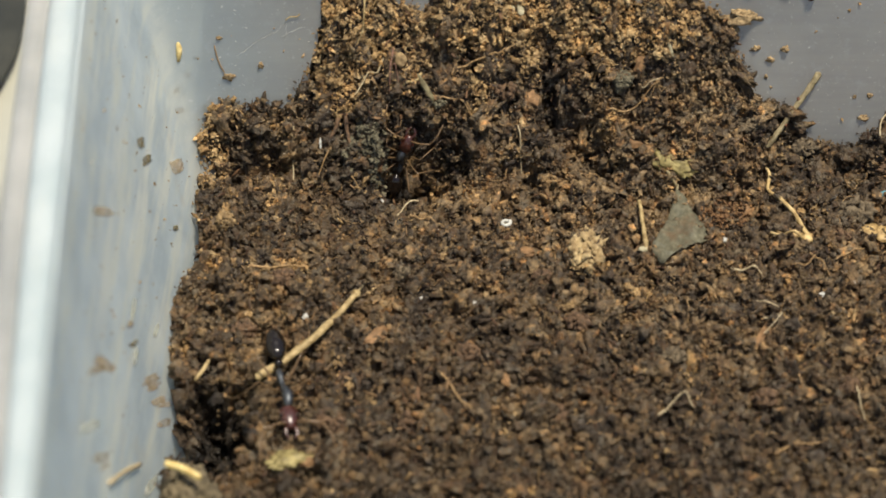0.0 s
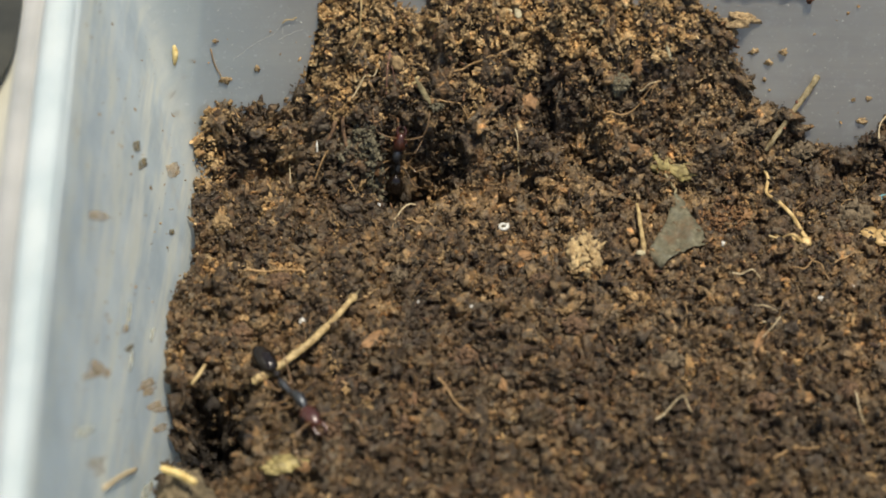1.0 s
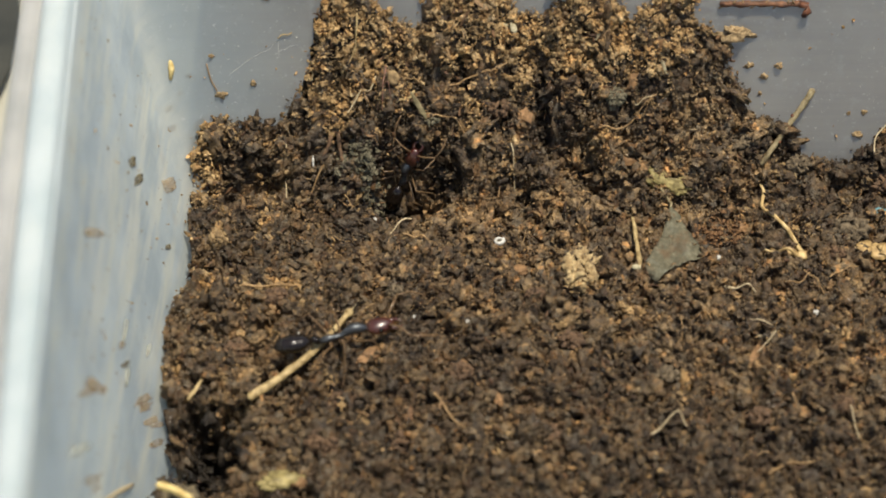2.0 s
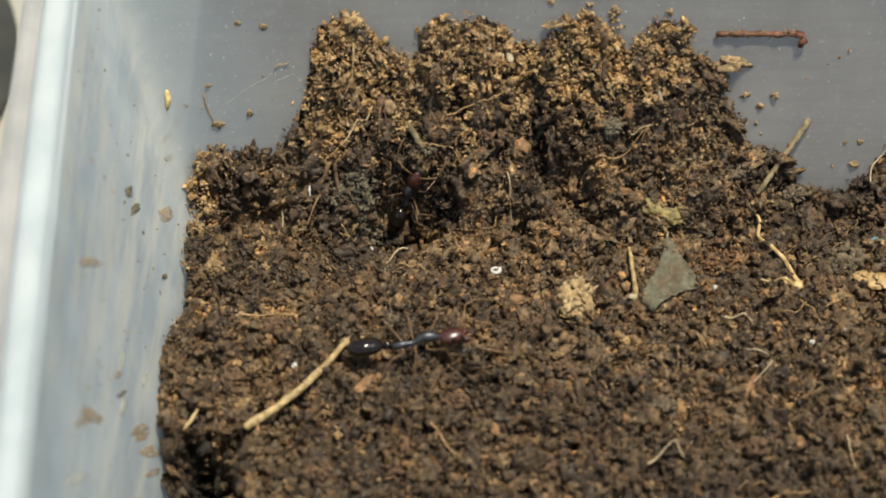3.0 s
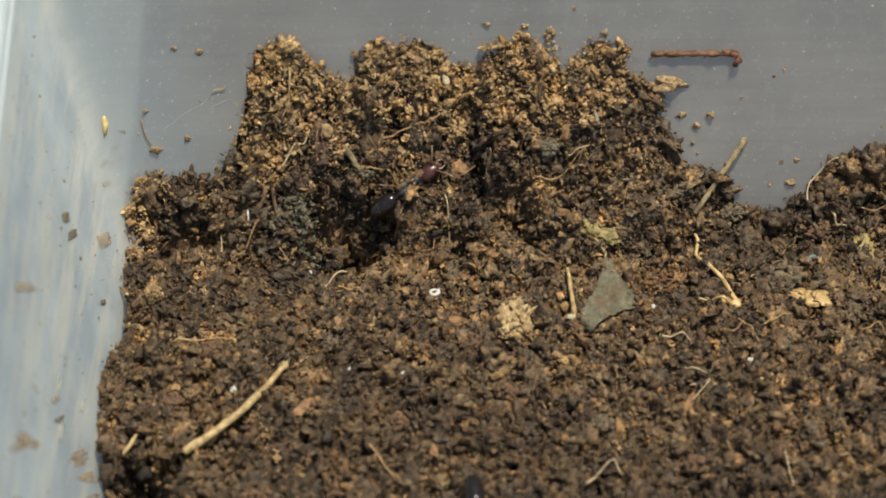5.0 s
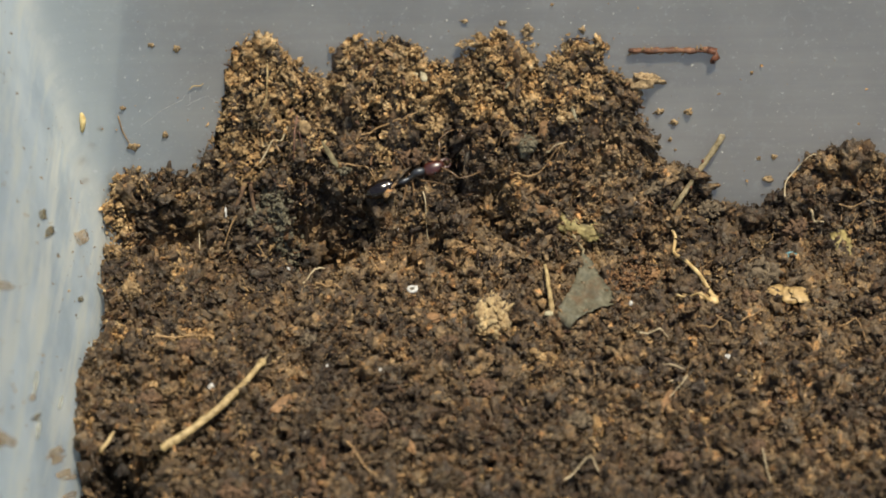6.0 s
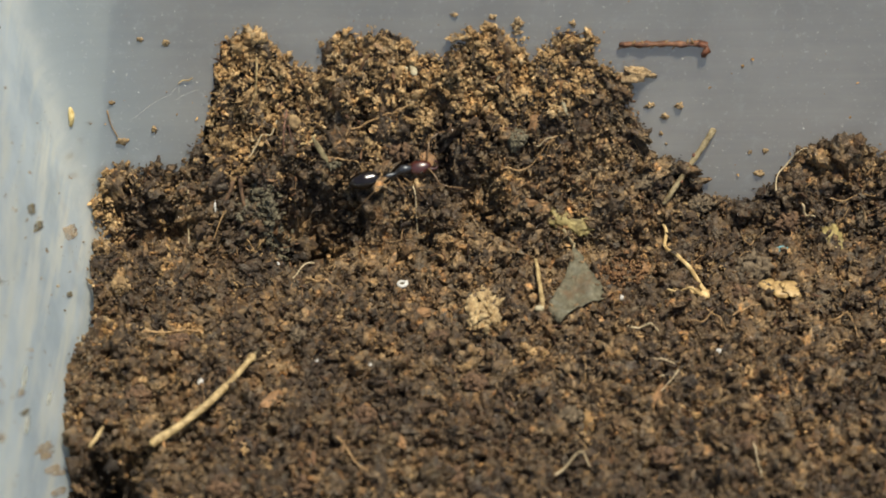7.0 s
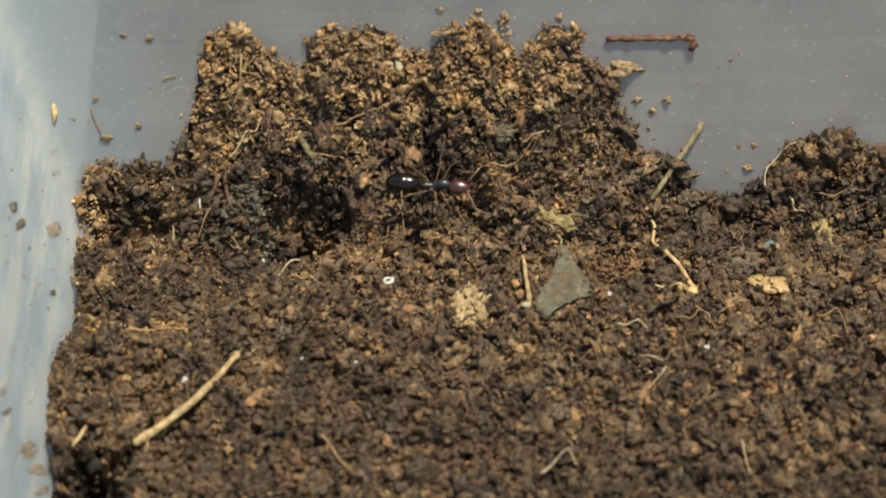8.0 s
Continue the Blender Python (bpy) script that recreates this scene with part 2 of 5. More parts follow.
PLASTIC_LIP = plastic_material("cloudy_lip", (0.55, 0.535, 0.50), (0.68, 0.65, 0.60), 0.4, 0.3, 0.2)


# ---- mesh helpers ----
def mesh_from(name, verts, tris, material, smooth=True):
    """A mesh from arrays of corners (millimetres) and triangles."""
    me = bpy.data.meshes.new(name)
    verts, tris = np.asarray(verts, np.float32) * MM, np.asarray(tris, np.int32)
    me.vertices.add(len(verts))
    me.vertices.foreach_set("co", verts.ravel())
    me.loops.add(tris.size)
    me.loops.foreach_set("vertex_index", tris.ravel())
    me.polygons.add(len(tris))
    me.polygons.foreach_set("loop_start", np.arange(0, tris.size, 3, dtype=np.int32))
    me.polygons.foreach_set("use_smooth", np.broadcast_to(smooth, len(tris)).copy())
    me.update(calc_edges=True)
    me.materials.append(material)
    return me


def part(name, bm, material, parent=None, label=""):
    """Links a bmesh (millimetres) as one mesh object, under a thing or part where one is given."""
    me = bpy.data.meshes.new(name)
    bmesh.ops.scale(bm, vec=(MM, MM, MM), verts=bm.verts)
    bm.to_mesh(me)
    bm.free()
    me.materials.append(material)
    for p in me.polygons:
        p.use_smooth = True
    ob = new(name, me)
    if parent:
        ob.parent = parent
    return tagged(ob, label)


def tube(points, radii, sides=8, wobble=0.0):
    """A bmesh tube with closed, rounded ends along points (mm)."""
    bm = bmesh.new()
    pts = [Vector(p) for p in points]
    rings = []
    for i, p in enumerate(pts):
        d = (pts[min(i + 1, len(pts) - 1)] - pts[max(i - 1, 0)]).normalized()
        a = d.cross(Vector((0.13, 0.27, 1.0))).normalized()
        b = d.cross(a)
        ring = []
        for k in range(sides):
            w = 2 * math.pi * k / sides
            r = radii[i] * (1 + wobble * noise.noise(Vector((p.x * 1.7 + k * 3.1, p.y * 1.7, p.z * 1.7 + k))))
            ring.append(bm.verts.new(p + a * (r * math.cos(w)) + b * (r * math.sin(w))))
        rings.append(ring)
    for r0, r1 in zip(rings, rings[1:]):
        for k in range(sides):
            bm.faces.new((r0[k], r0[(k + 1) % sides], r1[(k + 1) % sides], r1[k]))
    for ring, i, j in ((rings[0], 0, 1), (rings[-1], -1, -2)):
        tip = bm.verts.new(pts[i] + (pts[i] - pts[j]).normalized() * radii[i] * 0.6)
        for k in range(sides):
            bm.faces.new((ring[k], ring[(k + 1) % sides], tip))
    bmesh.ops.recalc_face_normals(bm, faces=bm.faces)
    return bm


def spline(points, n):
    """n points on a smooth curve through the given ones."""
    pts = [Vector(p) for p in points]
    if len(pts) == 2:
        return [pts[0].lerp(pts[1], i / (n - 1)) for i in range(n)]
    ext = [2 * pts[0] - pts[1], *pts, 2 * pts[-1] - pts[-2]]
    out = []
    for i in range(n):
        u = i / (n - 1) * (len(pts) - 1)
        k = min(int(u), len(pts) - 2)
        f = u - k
        a, b, c, d = ext[k:k + 4]
        out.append(0.5 * ((2 * b) + (c - a) * f + (2 * a - 5 * b + 4 * c - d) * f * f + (3 * b - a - 3 * c + d) * f ** 3))
    return out


def ball_bm(scale, centre=(0, 0, 0), sub=3, rough=0.0, freq=1.0, turn=(0, 0, 0)):
    """An ellipsoid (mm) with uneven relief."""
    bm = bmesh.new()
    bmesh.ops.create_icosphere(bm, subdivisions=max(sub, 1), radius=1.0)
    rot = Euler([radians(a) for a in turn]).to_matrix()
    for v in bm.verts:
        k = 1 + rough * noise.fractal(v.co * freq + Vector(centre), 0.8, 2.0, 3)
        v.co = rot @ Vector((v.co.x * scale[0] * k, v.co.y * scale[1] * k, v.co.z * scale[2] * k)) + Vector(centre)
    return bm


# ---- lie of the soil (millimetres) ----
FLOOR = -12.0
BACK, LEAN = 2.7, 0.364  # the back wall: its foot at level zero, and how far it leans out for each step up
# dents and swellings of the bed: x, y, half-length, half-width, turn, height
SHAPES = [
    (-3.9, -0.4, 3.9, 2, 3, -8), (-1.9, 0.1, 2.4, 1.4, 20, -3), (-17.8, 0.8, 3, 1.3, 4, -4.2), (9.6, 1.3, 3.8, 1.4, -32, -4.5),
    (-19.9, -25.9, 2.8, 4.9, 0, -10.0), (-14.1, -25.1, 2.2, 2.1, 0, -0.9), (5.3, -1.0, 1.25, 0.6, 0, -3.9), (1.9, 6.0, 4.2, 0.6, -5, 1.2),
    (1.4, 4.4, 3.0, 0.8, -4, -0.9), (9.8, -19.7, 1.4, 1.4, 0, -1.3), (10.3, -9.1, 1.5, 2.0, 0, 0.9), (-7.5, 0.4, 1.7, 0.9, 0, 1.4),
    (-2.5, 4.9, 3.0, 0.7, -3, -1.4), (-20.8, -7.9, 3.0, 1.4, 0, -1.5), (-16.9, -12.3, 7.5, 2.0, 2, 0.7), (12.2, 7.0, 5.5, 1.3, 0, 0.8),
    (-19.8, 3.0, 3.0, 0.9, 0, 1.2), (3.9, 5.7, 2.0, 1.4, 0, 1.2), (6.8, 3.9, 1.6, 1.8, -24, -0.9), (-13.1, -21.2, 4.0, 3.0, 0, -0.7),
    (19.4, -3.5, 6.0, 3.4, 0, -0.3),
]
# upper edge of the soil heaped against the back wall: x and height
CREST = [
    (-22.3, 3.15), (-21.7, 4.35), (-19.4, 4.85), (-15.2, 4.75), (-13.4, 6.25), (-12.7, 7.55), (-12.2, 11.65), (-11.9, 15.1), (-10.1, 15.8),
    (-8.5, 16.8), (-6.9, 15.7), (-6.0, 13.55), (-2.4, 13.05), (-1.8, 16), (2.1, 16), (4.5, 15.5), (5.2, 13.95), (7.3, 14.25),
    (10.7, 16.6), (12.4, 15.9), (14.9, 14.05), (16.7, 15.7), (20.0, 16), (20.4, 13.05), (22.5, 12.45), (23.3, 9.25), (25.3, 5.15),
    (27.8, 5.35), (29.7, 1.45), (32.0, 0.75), (34.5, 1.25), (36.8, 4.85), (39.1, 6.35), (42.1, 6.15), (45.2, 5.25), (55.5, 2.85),
]
# edge of the soil along the side wall: y and x
LEFT_EDGE = [(-49.3, -22.7), (-34.0, -23.7), (-29.4, -22.9), (-26.0, -22.2), (-22.9, -22.5), (-20.7, -22.9), (-19.4, -23.8), (-14.2, -23.7), (-11.1, -23.4), (-10.1, -21.9), (-4.9, -22.4), (-1.7, -22.7), (1.3, -22.6), (2.9, -22.9), (4.3, -21.9)]
CREST_X, CREST_Z = np.array(CREST).T
SPREAD = np.exp(-(np.arange(-40, 41) / 18.0) ** 2)
HEAP_X = np.linspace(-40, 70, 1101)
HEAP_Z = np.convolve(np.pad(np.interp(HEAP_X, CREST_X, CREST_Z), 40, mode="edge"), SPREAD / SPREAD.sum(), "valid") + 0.7


def lie(x, y):
    """Height of the soil bed: nearly level, heaped up steeply against the back wall."""
    base, heap = 0.07 * y, np.interp(x, HEAP_X, HEAP_Z)
    rear = BACK + LEAN * heap
    toe = rear - 0.72 * heap - 0.4
    u = np.clip((y - toe) / (rear - toe), 0, 1.3)
    z = base + np.maximum(heap - base, 0) * u ** 1.3
    for cx, cy, a, b, turn, h in SHAPES:
        c, s = math.cos(radians(turn)), math.sin(radians(turn))
        u, v = ((x - cx) * c + (y - cy) * s) / a, (-(x - cx) * s + (y - cy) * c) / b
        z = z + h * np.exp(-(u * u + v * v) ** (1.4 if h > 0 else 2.2))
    return np.minimum(z, np.maximum(np.interp(x, CREST_X, CREST_Z), base))


def upright(x, y):
    """Unit normals of the bed, and how much longer than its plan the slope is."""
    gx, gy = (lie(x + 0.25, y) - lie(x - 0.25, y)) * 2, (lie(x, y + 0.25) - lie(x, y - 0.25)) * 2
    gx, gy = np.clip(gx, -1.5, 1.5), np.clip(gy, -1.0, 2.5)
    k = np.sqrt(1 + gx * gx + gy * gy)
    return np.stack([-gx / k, -gy / k, 1 / k], -1), k


def inside(x, y):
    """Whether the soil covers a place."""
    ty, tx = zip(*LEFT_EDGE)
    return (x > np.interp(y, ty, tx)) & (y < BACK + LEAN * lie(x, y) + 0.15)


def height(x, y):
    return float(lie(np.float64(x), np.float64(y)))


def side_x(y, z):
    """Where the tub's side wall stands at a depth and height."""
    s = (z + 12) / 40
    front, back = -50 - 12 * s, -1.67 + 14.56 * s
    v = (y - front) / (back - front)
    return (1 - v) * (-27.4 - 0.5 * s) + v * (-19.2 - 11.1 * s)


def on_back(x, z, off=0.0):
    """A place on the back wall, off: how far it stands out from it."""
    return Vector((x, BACK + LEAN * z - 0.94 * off, z + 0.342 * off))


# ---- the setting: table, tub ----
def ring_path(left_front, left_back, right, front, back, radius, n=14):
    """A rounded quadrilateral, seen from above, anticlockwise (mm)."""
    corners = [Vector((left_front, front)), Vector((right, front)), Vector((right, back)), Vector((left_back, back))]
    out = []
    for i, c in enumerate(corners):
        a, b = (corners[i - 1] - c).normalized(), (corners[(i + 1) % 4] - c).normalized()
        p, q = c + a * radius, c + b * radius
        for k in range(n):
            u = k / (n - 1)
            out.append((1 - u) ** 2 * p + 2 * u * (1 - u) * c + u * u * q)
        nxt = corners[(i + 1) % 4] - b * radius
        for k in range(1, 24):
            out.append(q.lerp(nxt, k / 24))
    return out


def build_tub():
    foot = ring_path(-27.4, -19.2, 66.0, -50.0, -1.67, 4.0)
    rim = ring_path(-27.9, -30.3, 76.0, -62.0, 12.89, 4.0)
    n = len(foot)
    centre = Vector((22, -24))
    tub = tagged(new("plastic_tub"), "shallow frosted clear plastic tub holding soil", "container")

    def band(name, material, profile, cap=False, label=""):
        """A band of the tub: share of the way from foot to rim, step outward, height."""
        bm = bmesh.new()
        rows = []
        for share, step, z in profile:
            row = []
            for f, r in zip(foot, rim):
                p = f.lerp(r, share)
                p = p + (p - centre).normalized() * step
                row.append(bm.verts.new((p.x, p.y, z)))
            rows.append(row)
        pairs = list(zip(rows, rows[1:]))
        if not cap:
            pairs.append((rows[-1], rows[0]))
        for r0, r1 in pairs:
            for i in range(n):
                bm.faces.new((r0[i], r0[(i + 1) % n], r1[(i + 1) % n], r1[i]))
        if cap:
            bm.faces.new(list(reversed(rows[0])))
            bm.faces.new(rows[-1])
        bmesh.ops.recalc_face_normals(bm, faces=bm.faces)
        return part(name, bm, material, tub, label)

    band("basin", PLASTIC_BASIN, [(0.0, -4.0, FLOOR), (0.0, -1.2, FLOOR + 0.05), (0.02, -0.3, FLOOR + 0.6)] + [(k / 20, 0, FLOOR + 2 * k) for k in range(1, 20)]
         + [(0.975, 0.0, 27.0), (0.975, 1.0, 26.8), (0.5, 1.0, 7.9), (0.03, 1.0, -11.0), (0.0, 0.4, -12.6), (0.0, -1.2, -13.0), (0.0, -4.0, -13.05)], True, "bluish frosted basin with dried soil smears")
    band("rim", PLASTIC_RIM, [(0.955, 0.015, 26.2), (0.985, 0.02, 27.2), (1, 0.1, 27.85), (1, 0.45, 28.15), (1, 1.0, 28.3), (1, 1.6, 28.3), (1, 2.05, 28.1), (1, 2.3, 27.7), (1, 2.3, 27.0), (1, 1.2, 27.0)],
         False, "milky white rolled rim")
    band("lip", PLASTIC_LIP, [(1, 2.35, 27.3), (1, 2.7, 27.05), (1, 3.3, 27.2), (1, 3.8, 27.15), (1, 4.15, 26.9), (1, 4.3, 26.3), (1, 4.3, 24.6), (1, 4.0, 24.6), (1, 3.9, 26.2), (1, 2.4, 26.5)],
         False, "cloudy outer lip")
    return tub


def build_table():
    m = Nodes("cream_table")
    v = m.noise(90, 4)
    m.set(Base_Color=m.ramp(v, [(0.3, (0.43, 0.425, 0.35)), (0.7, (0.52, 0.51, 0.425))]), Roughness=0.5)
    bm = bmesh.new()
    bmesh.ops.create_cube(bm, size=1.0)
    bmesh.ops.scale(bm, vec=(420, 360, 18), verts=bm.verts)
    bmesh.ops.bevel(bm, geom=bm.edges[:], offset=2.0, segments=3, affect="EDGES")
    bmesh.ops.translate(bm, verts=bm.verts, vec=(15, 0, -28.1))
    return tagged(part("table_top", bm, m.mat), "plain cream table top", "table", kind="structure")


def build_board():
    bm = bmesh.new()
    bmesh.ops.create_cube(bm, size=1.0)
    bmesh.ops.scale(bm, vec=(134, 160, 5.9), verts=bm.verts)
    bmesh.ops.translate(bm, verts=bm.verts, vec=(42.0, 20, -16.1))
    bmesh.ops.bevel(bm, geom=bm.edges[:], offset=0.6, segments=2, affect="EDGES")
    return tagged(part("wooden_board", bm, wood_material()), "dark brown wooden board under the tub", "board")


def build_jar():
    """The dark round saucer whose side shows past the tub's lip."""
    m = Nodes("dark_glaze")
    v = m.noise(240, 4)
    mat = m.set(Base_Color=m.ramp(v, [(0.3, (0.030, 0.030, 0.022)), (0.7, (0.060, 0.058, 0.042))]), Roughness=0.35)
    jar = tagged(new("dark_saucer"), "dark olive round saucer lying on the table", "saucer")
    jar.location = (-73.6 * MM, 41.0 * MM, -19.1 * MM)
    for name, prof in (("body", [(0, 0), (26.2, 0), (28.0, 0.6), (29.2, 2.0), (29.4, 3.6), (28.6, 4.2), (0, 3.4)]), ("collar", [(27.0, 4.2), (29.8, 4.2), (30.0, 4.5), (29.9, 5.1), (29.2, 5.5), (27.4, 5.4), (27.0, 5.0)])):
        bm = bmesh.new()
        vs = [bm.verts.new((r, 0, z * 0.4)) for r, z in prof]
        es = [bm.edges.new(p) for p in zip(vs, vs[1:])] + ([bm.edges.new((vs[-1], vs[0]))] if name == "collar" else [])
        bmesh.ops.spin(bm, geom=vs + es, cent=(0, 0, 0), axis=(0, 0, 1), angle=2 * math.pi, steps=64)
        bmesh.ops.remove_doubles(bm, verts=bm.verts, dist=0.001)
        bmesh.ops.recalc_face_normals(bm, faces=bm.faces)
        part(name, bm, mat, jar)


build_tub()
build_board()
build_table()
build_jar()


# ---- soil ----
def crumb_shapes(count, sub, seed, rough):
    """Uneven crumbs of unit size, as corners and triangles."""
    rng = np.random.RandomState(seed)
    shapes = []
    for i in range(count):
        bm = ball_bm((1, 1, 1), (seed * 7.3 + i * 3.7, 0, 0), sub, rough, 1.9)
        bmesh.ops.translate(bm, verts=bm.verts, vec=(-(seed * 7.3 + i * 3.7), 0, 0))
        v = np.array([p.co for p in bm.verts])
        v = (v + rng.normal(0, (0.2, 0.09, 0.04, 0.02)[sub - 1], v.shape)) * ((1.1, rng.uniform(0.55, 1), rng.uniform(0.45, 0.9)) if i % 5 else (1.45, rng.uniform(0.45, 0.7), rng.uniform(0.4, 0.6)))
        bm.verts.index_update()
        shapes.append((v, np.array([[p.index for p in f.verts] for f in bm.faces])))
        bm.free()
    return shapes


def turns(rng, n):
    """Random rotation matrices."""
    q = rng.normal(size=(n, 4))
    w, x, y, z = (q / np.linalg.norm(q, axis=1)[:, None]).T
    return np.stack([np.stack([1 - 2 * (y * y + z * z), 2 * (x * y - z * w), 2 * (x * z + y * w)], -1),
                     np.stack([2 * (x * y + z * w), 1 - 2 * (x * x + z * z), 2 * (y * z - x * w)], -1),
                     np.stack([2 * (x * z - y * w), 2 * (y * z + x * w), 1 - 2 * (x * x + y * y)], -1)], 1)


def crumbs(places, radii, shapes, rng):
    """Corners and triangles of many crumbs at places (mm)."""
    pick = rng.randint(len(shapes), size=len(places))
    vs, ts, base = [], [], 0
    for k, (v, t) in enumerate(shapes):
        sel = np.nonzero(pick == k)[0]
        if not len(sel):
            continue
        m = turns(rng, len(sel)) * radii[sel][:, None, None]
        pts = np.einsum("nij,vj->nvi", m, v) + places[sel][:, None, :]
        vs.append(pts.reshape(-1, 3))
        ts.append((t[None] + (np.arange(len(sel)) * len(v))[:, None, None] + base).reshape(-1, 3))
        base += len(sel) * len(v)
    return np.concatenate(vs), np.concatenate(ts)


BOUNDS = (-26.0, 55.0, -36.0, 10.5)


def jittered(step, rng):
    """Places strewn evenly over the slopes of the bed."""
    x0, x1, y0, y1 = BOUNDS
    gx, gy = np.meshgrid(np.arange(x0, x1, step), np.concatenate([np.arange(y0, -3.0, step * 1.25), np.arange(-3.0, y1, step * 0.5)]))
    x = gx.ravel() + rng.uniform(-0.6, 0.6, gx.size) * step
    y = gy.ravel() + rng.uniform(-0.6, 0.6, gx.size) * step
    k = upright(x, y)[1]
    share = np.where(gy.ravel() < -3.0, 1.0, np.clip(k / 2.1, 0, 1))
    keep = inside(x + rng.normal(0, 0.2, x.size), y + rng.normal(0, 0.1, x.size)) & (rng.uniform(size=x.size) < share)
    return x[keep], y[keep]


def dry_and_lit(x, y):
    """How far the crumbs have dried: most on the crest by the bare plastic and along the tub's side; the heap is also
    brightened.
    """
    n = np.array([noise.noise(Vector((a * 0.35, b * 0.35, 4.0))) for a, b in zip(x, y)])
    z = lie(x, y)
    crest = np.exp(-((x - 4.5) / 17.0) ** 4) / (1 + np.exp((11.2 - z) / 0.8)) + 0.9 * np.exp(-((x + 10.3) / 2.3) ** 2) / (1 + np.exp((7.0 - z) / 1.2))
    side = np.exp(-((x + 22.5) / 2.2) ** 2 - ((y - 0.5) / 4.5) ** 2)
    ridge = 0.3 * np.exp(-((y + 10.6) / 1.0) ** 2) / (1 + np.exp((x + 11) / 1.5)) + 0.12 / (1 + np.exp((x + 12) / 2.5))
    # the terms by height paint light onto the heap's face as paler crumbs
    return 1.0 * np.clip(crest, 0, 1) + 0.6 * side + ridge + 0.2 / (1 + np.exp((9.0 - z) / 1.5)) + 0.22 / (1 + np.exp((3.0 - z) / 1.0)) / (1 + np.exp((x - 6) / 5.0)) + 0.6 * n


def lumps(x, y, cell, seed, fill=1.0):
    """Relief of packed lumps: the caps of uneven domes, one to a cell."""
    ix, iy = np.floor(x / cell).astype(int), np.floor(y / cell).astype(int)
    table = np.random.RandomState(seed).uniform(size=(256, 256, 4))
    best = np.zeros_like(x)
    for dx in (-1, 0, 1):
        for dy in (-1, 0, 1):
            t = table[(ix + dx) % 256, (iy + dy) % 256]
            px, py = (ix + dx + t[..., 0]) * cell, (iy + dy + t[..., 1]) * cell
            r = cell * (0.45 + 0.5 * t[..., 2])
            stretch = 0.7 + 0.6 * t[..., 3]
            d = ((x - px) * stretch / r) ** 2 + ((y - py) / stretch / r) ** 2
            best = np.maximum(best, np.sqrt(np.clip(1 - d, 0, 1)) * r * (0.5 + 0.7 * t[..., 3]))
    return best * fill


def field(x, y, scale, seed, octaves=3):
    """Smooth noise over the plan, about -1 to 1."""
    return np.array([noise.fractal(Vector((a * scale, b * scale, seed)), 0.8, 2.0, octaves) for a, b in zip(np.ravel(x), np.ravel(y))]).reshape(np.shape(x))


def clods(x, y):
    """Heaped unevenness of the bed, from crumb to clod size."""
    coarse = 1 + 0.45 * np.clip((-5.0 - y) / 9.0, 0, 1)
    return 0.6 * field(x, y, 0.24, 3.0) + coarse * (0.8 * field(x, y, 0.6, 7.0) + 0.55 * field(x, y, 1.3, 5.0, 2) - 1.5 * np.clip(field(x, y, 0.5, 61.0, 2) - 0.28, 0, 1)) - 0.02


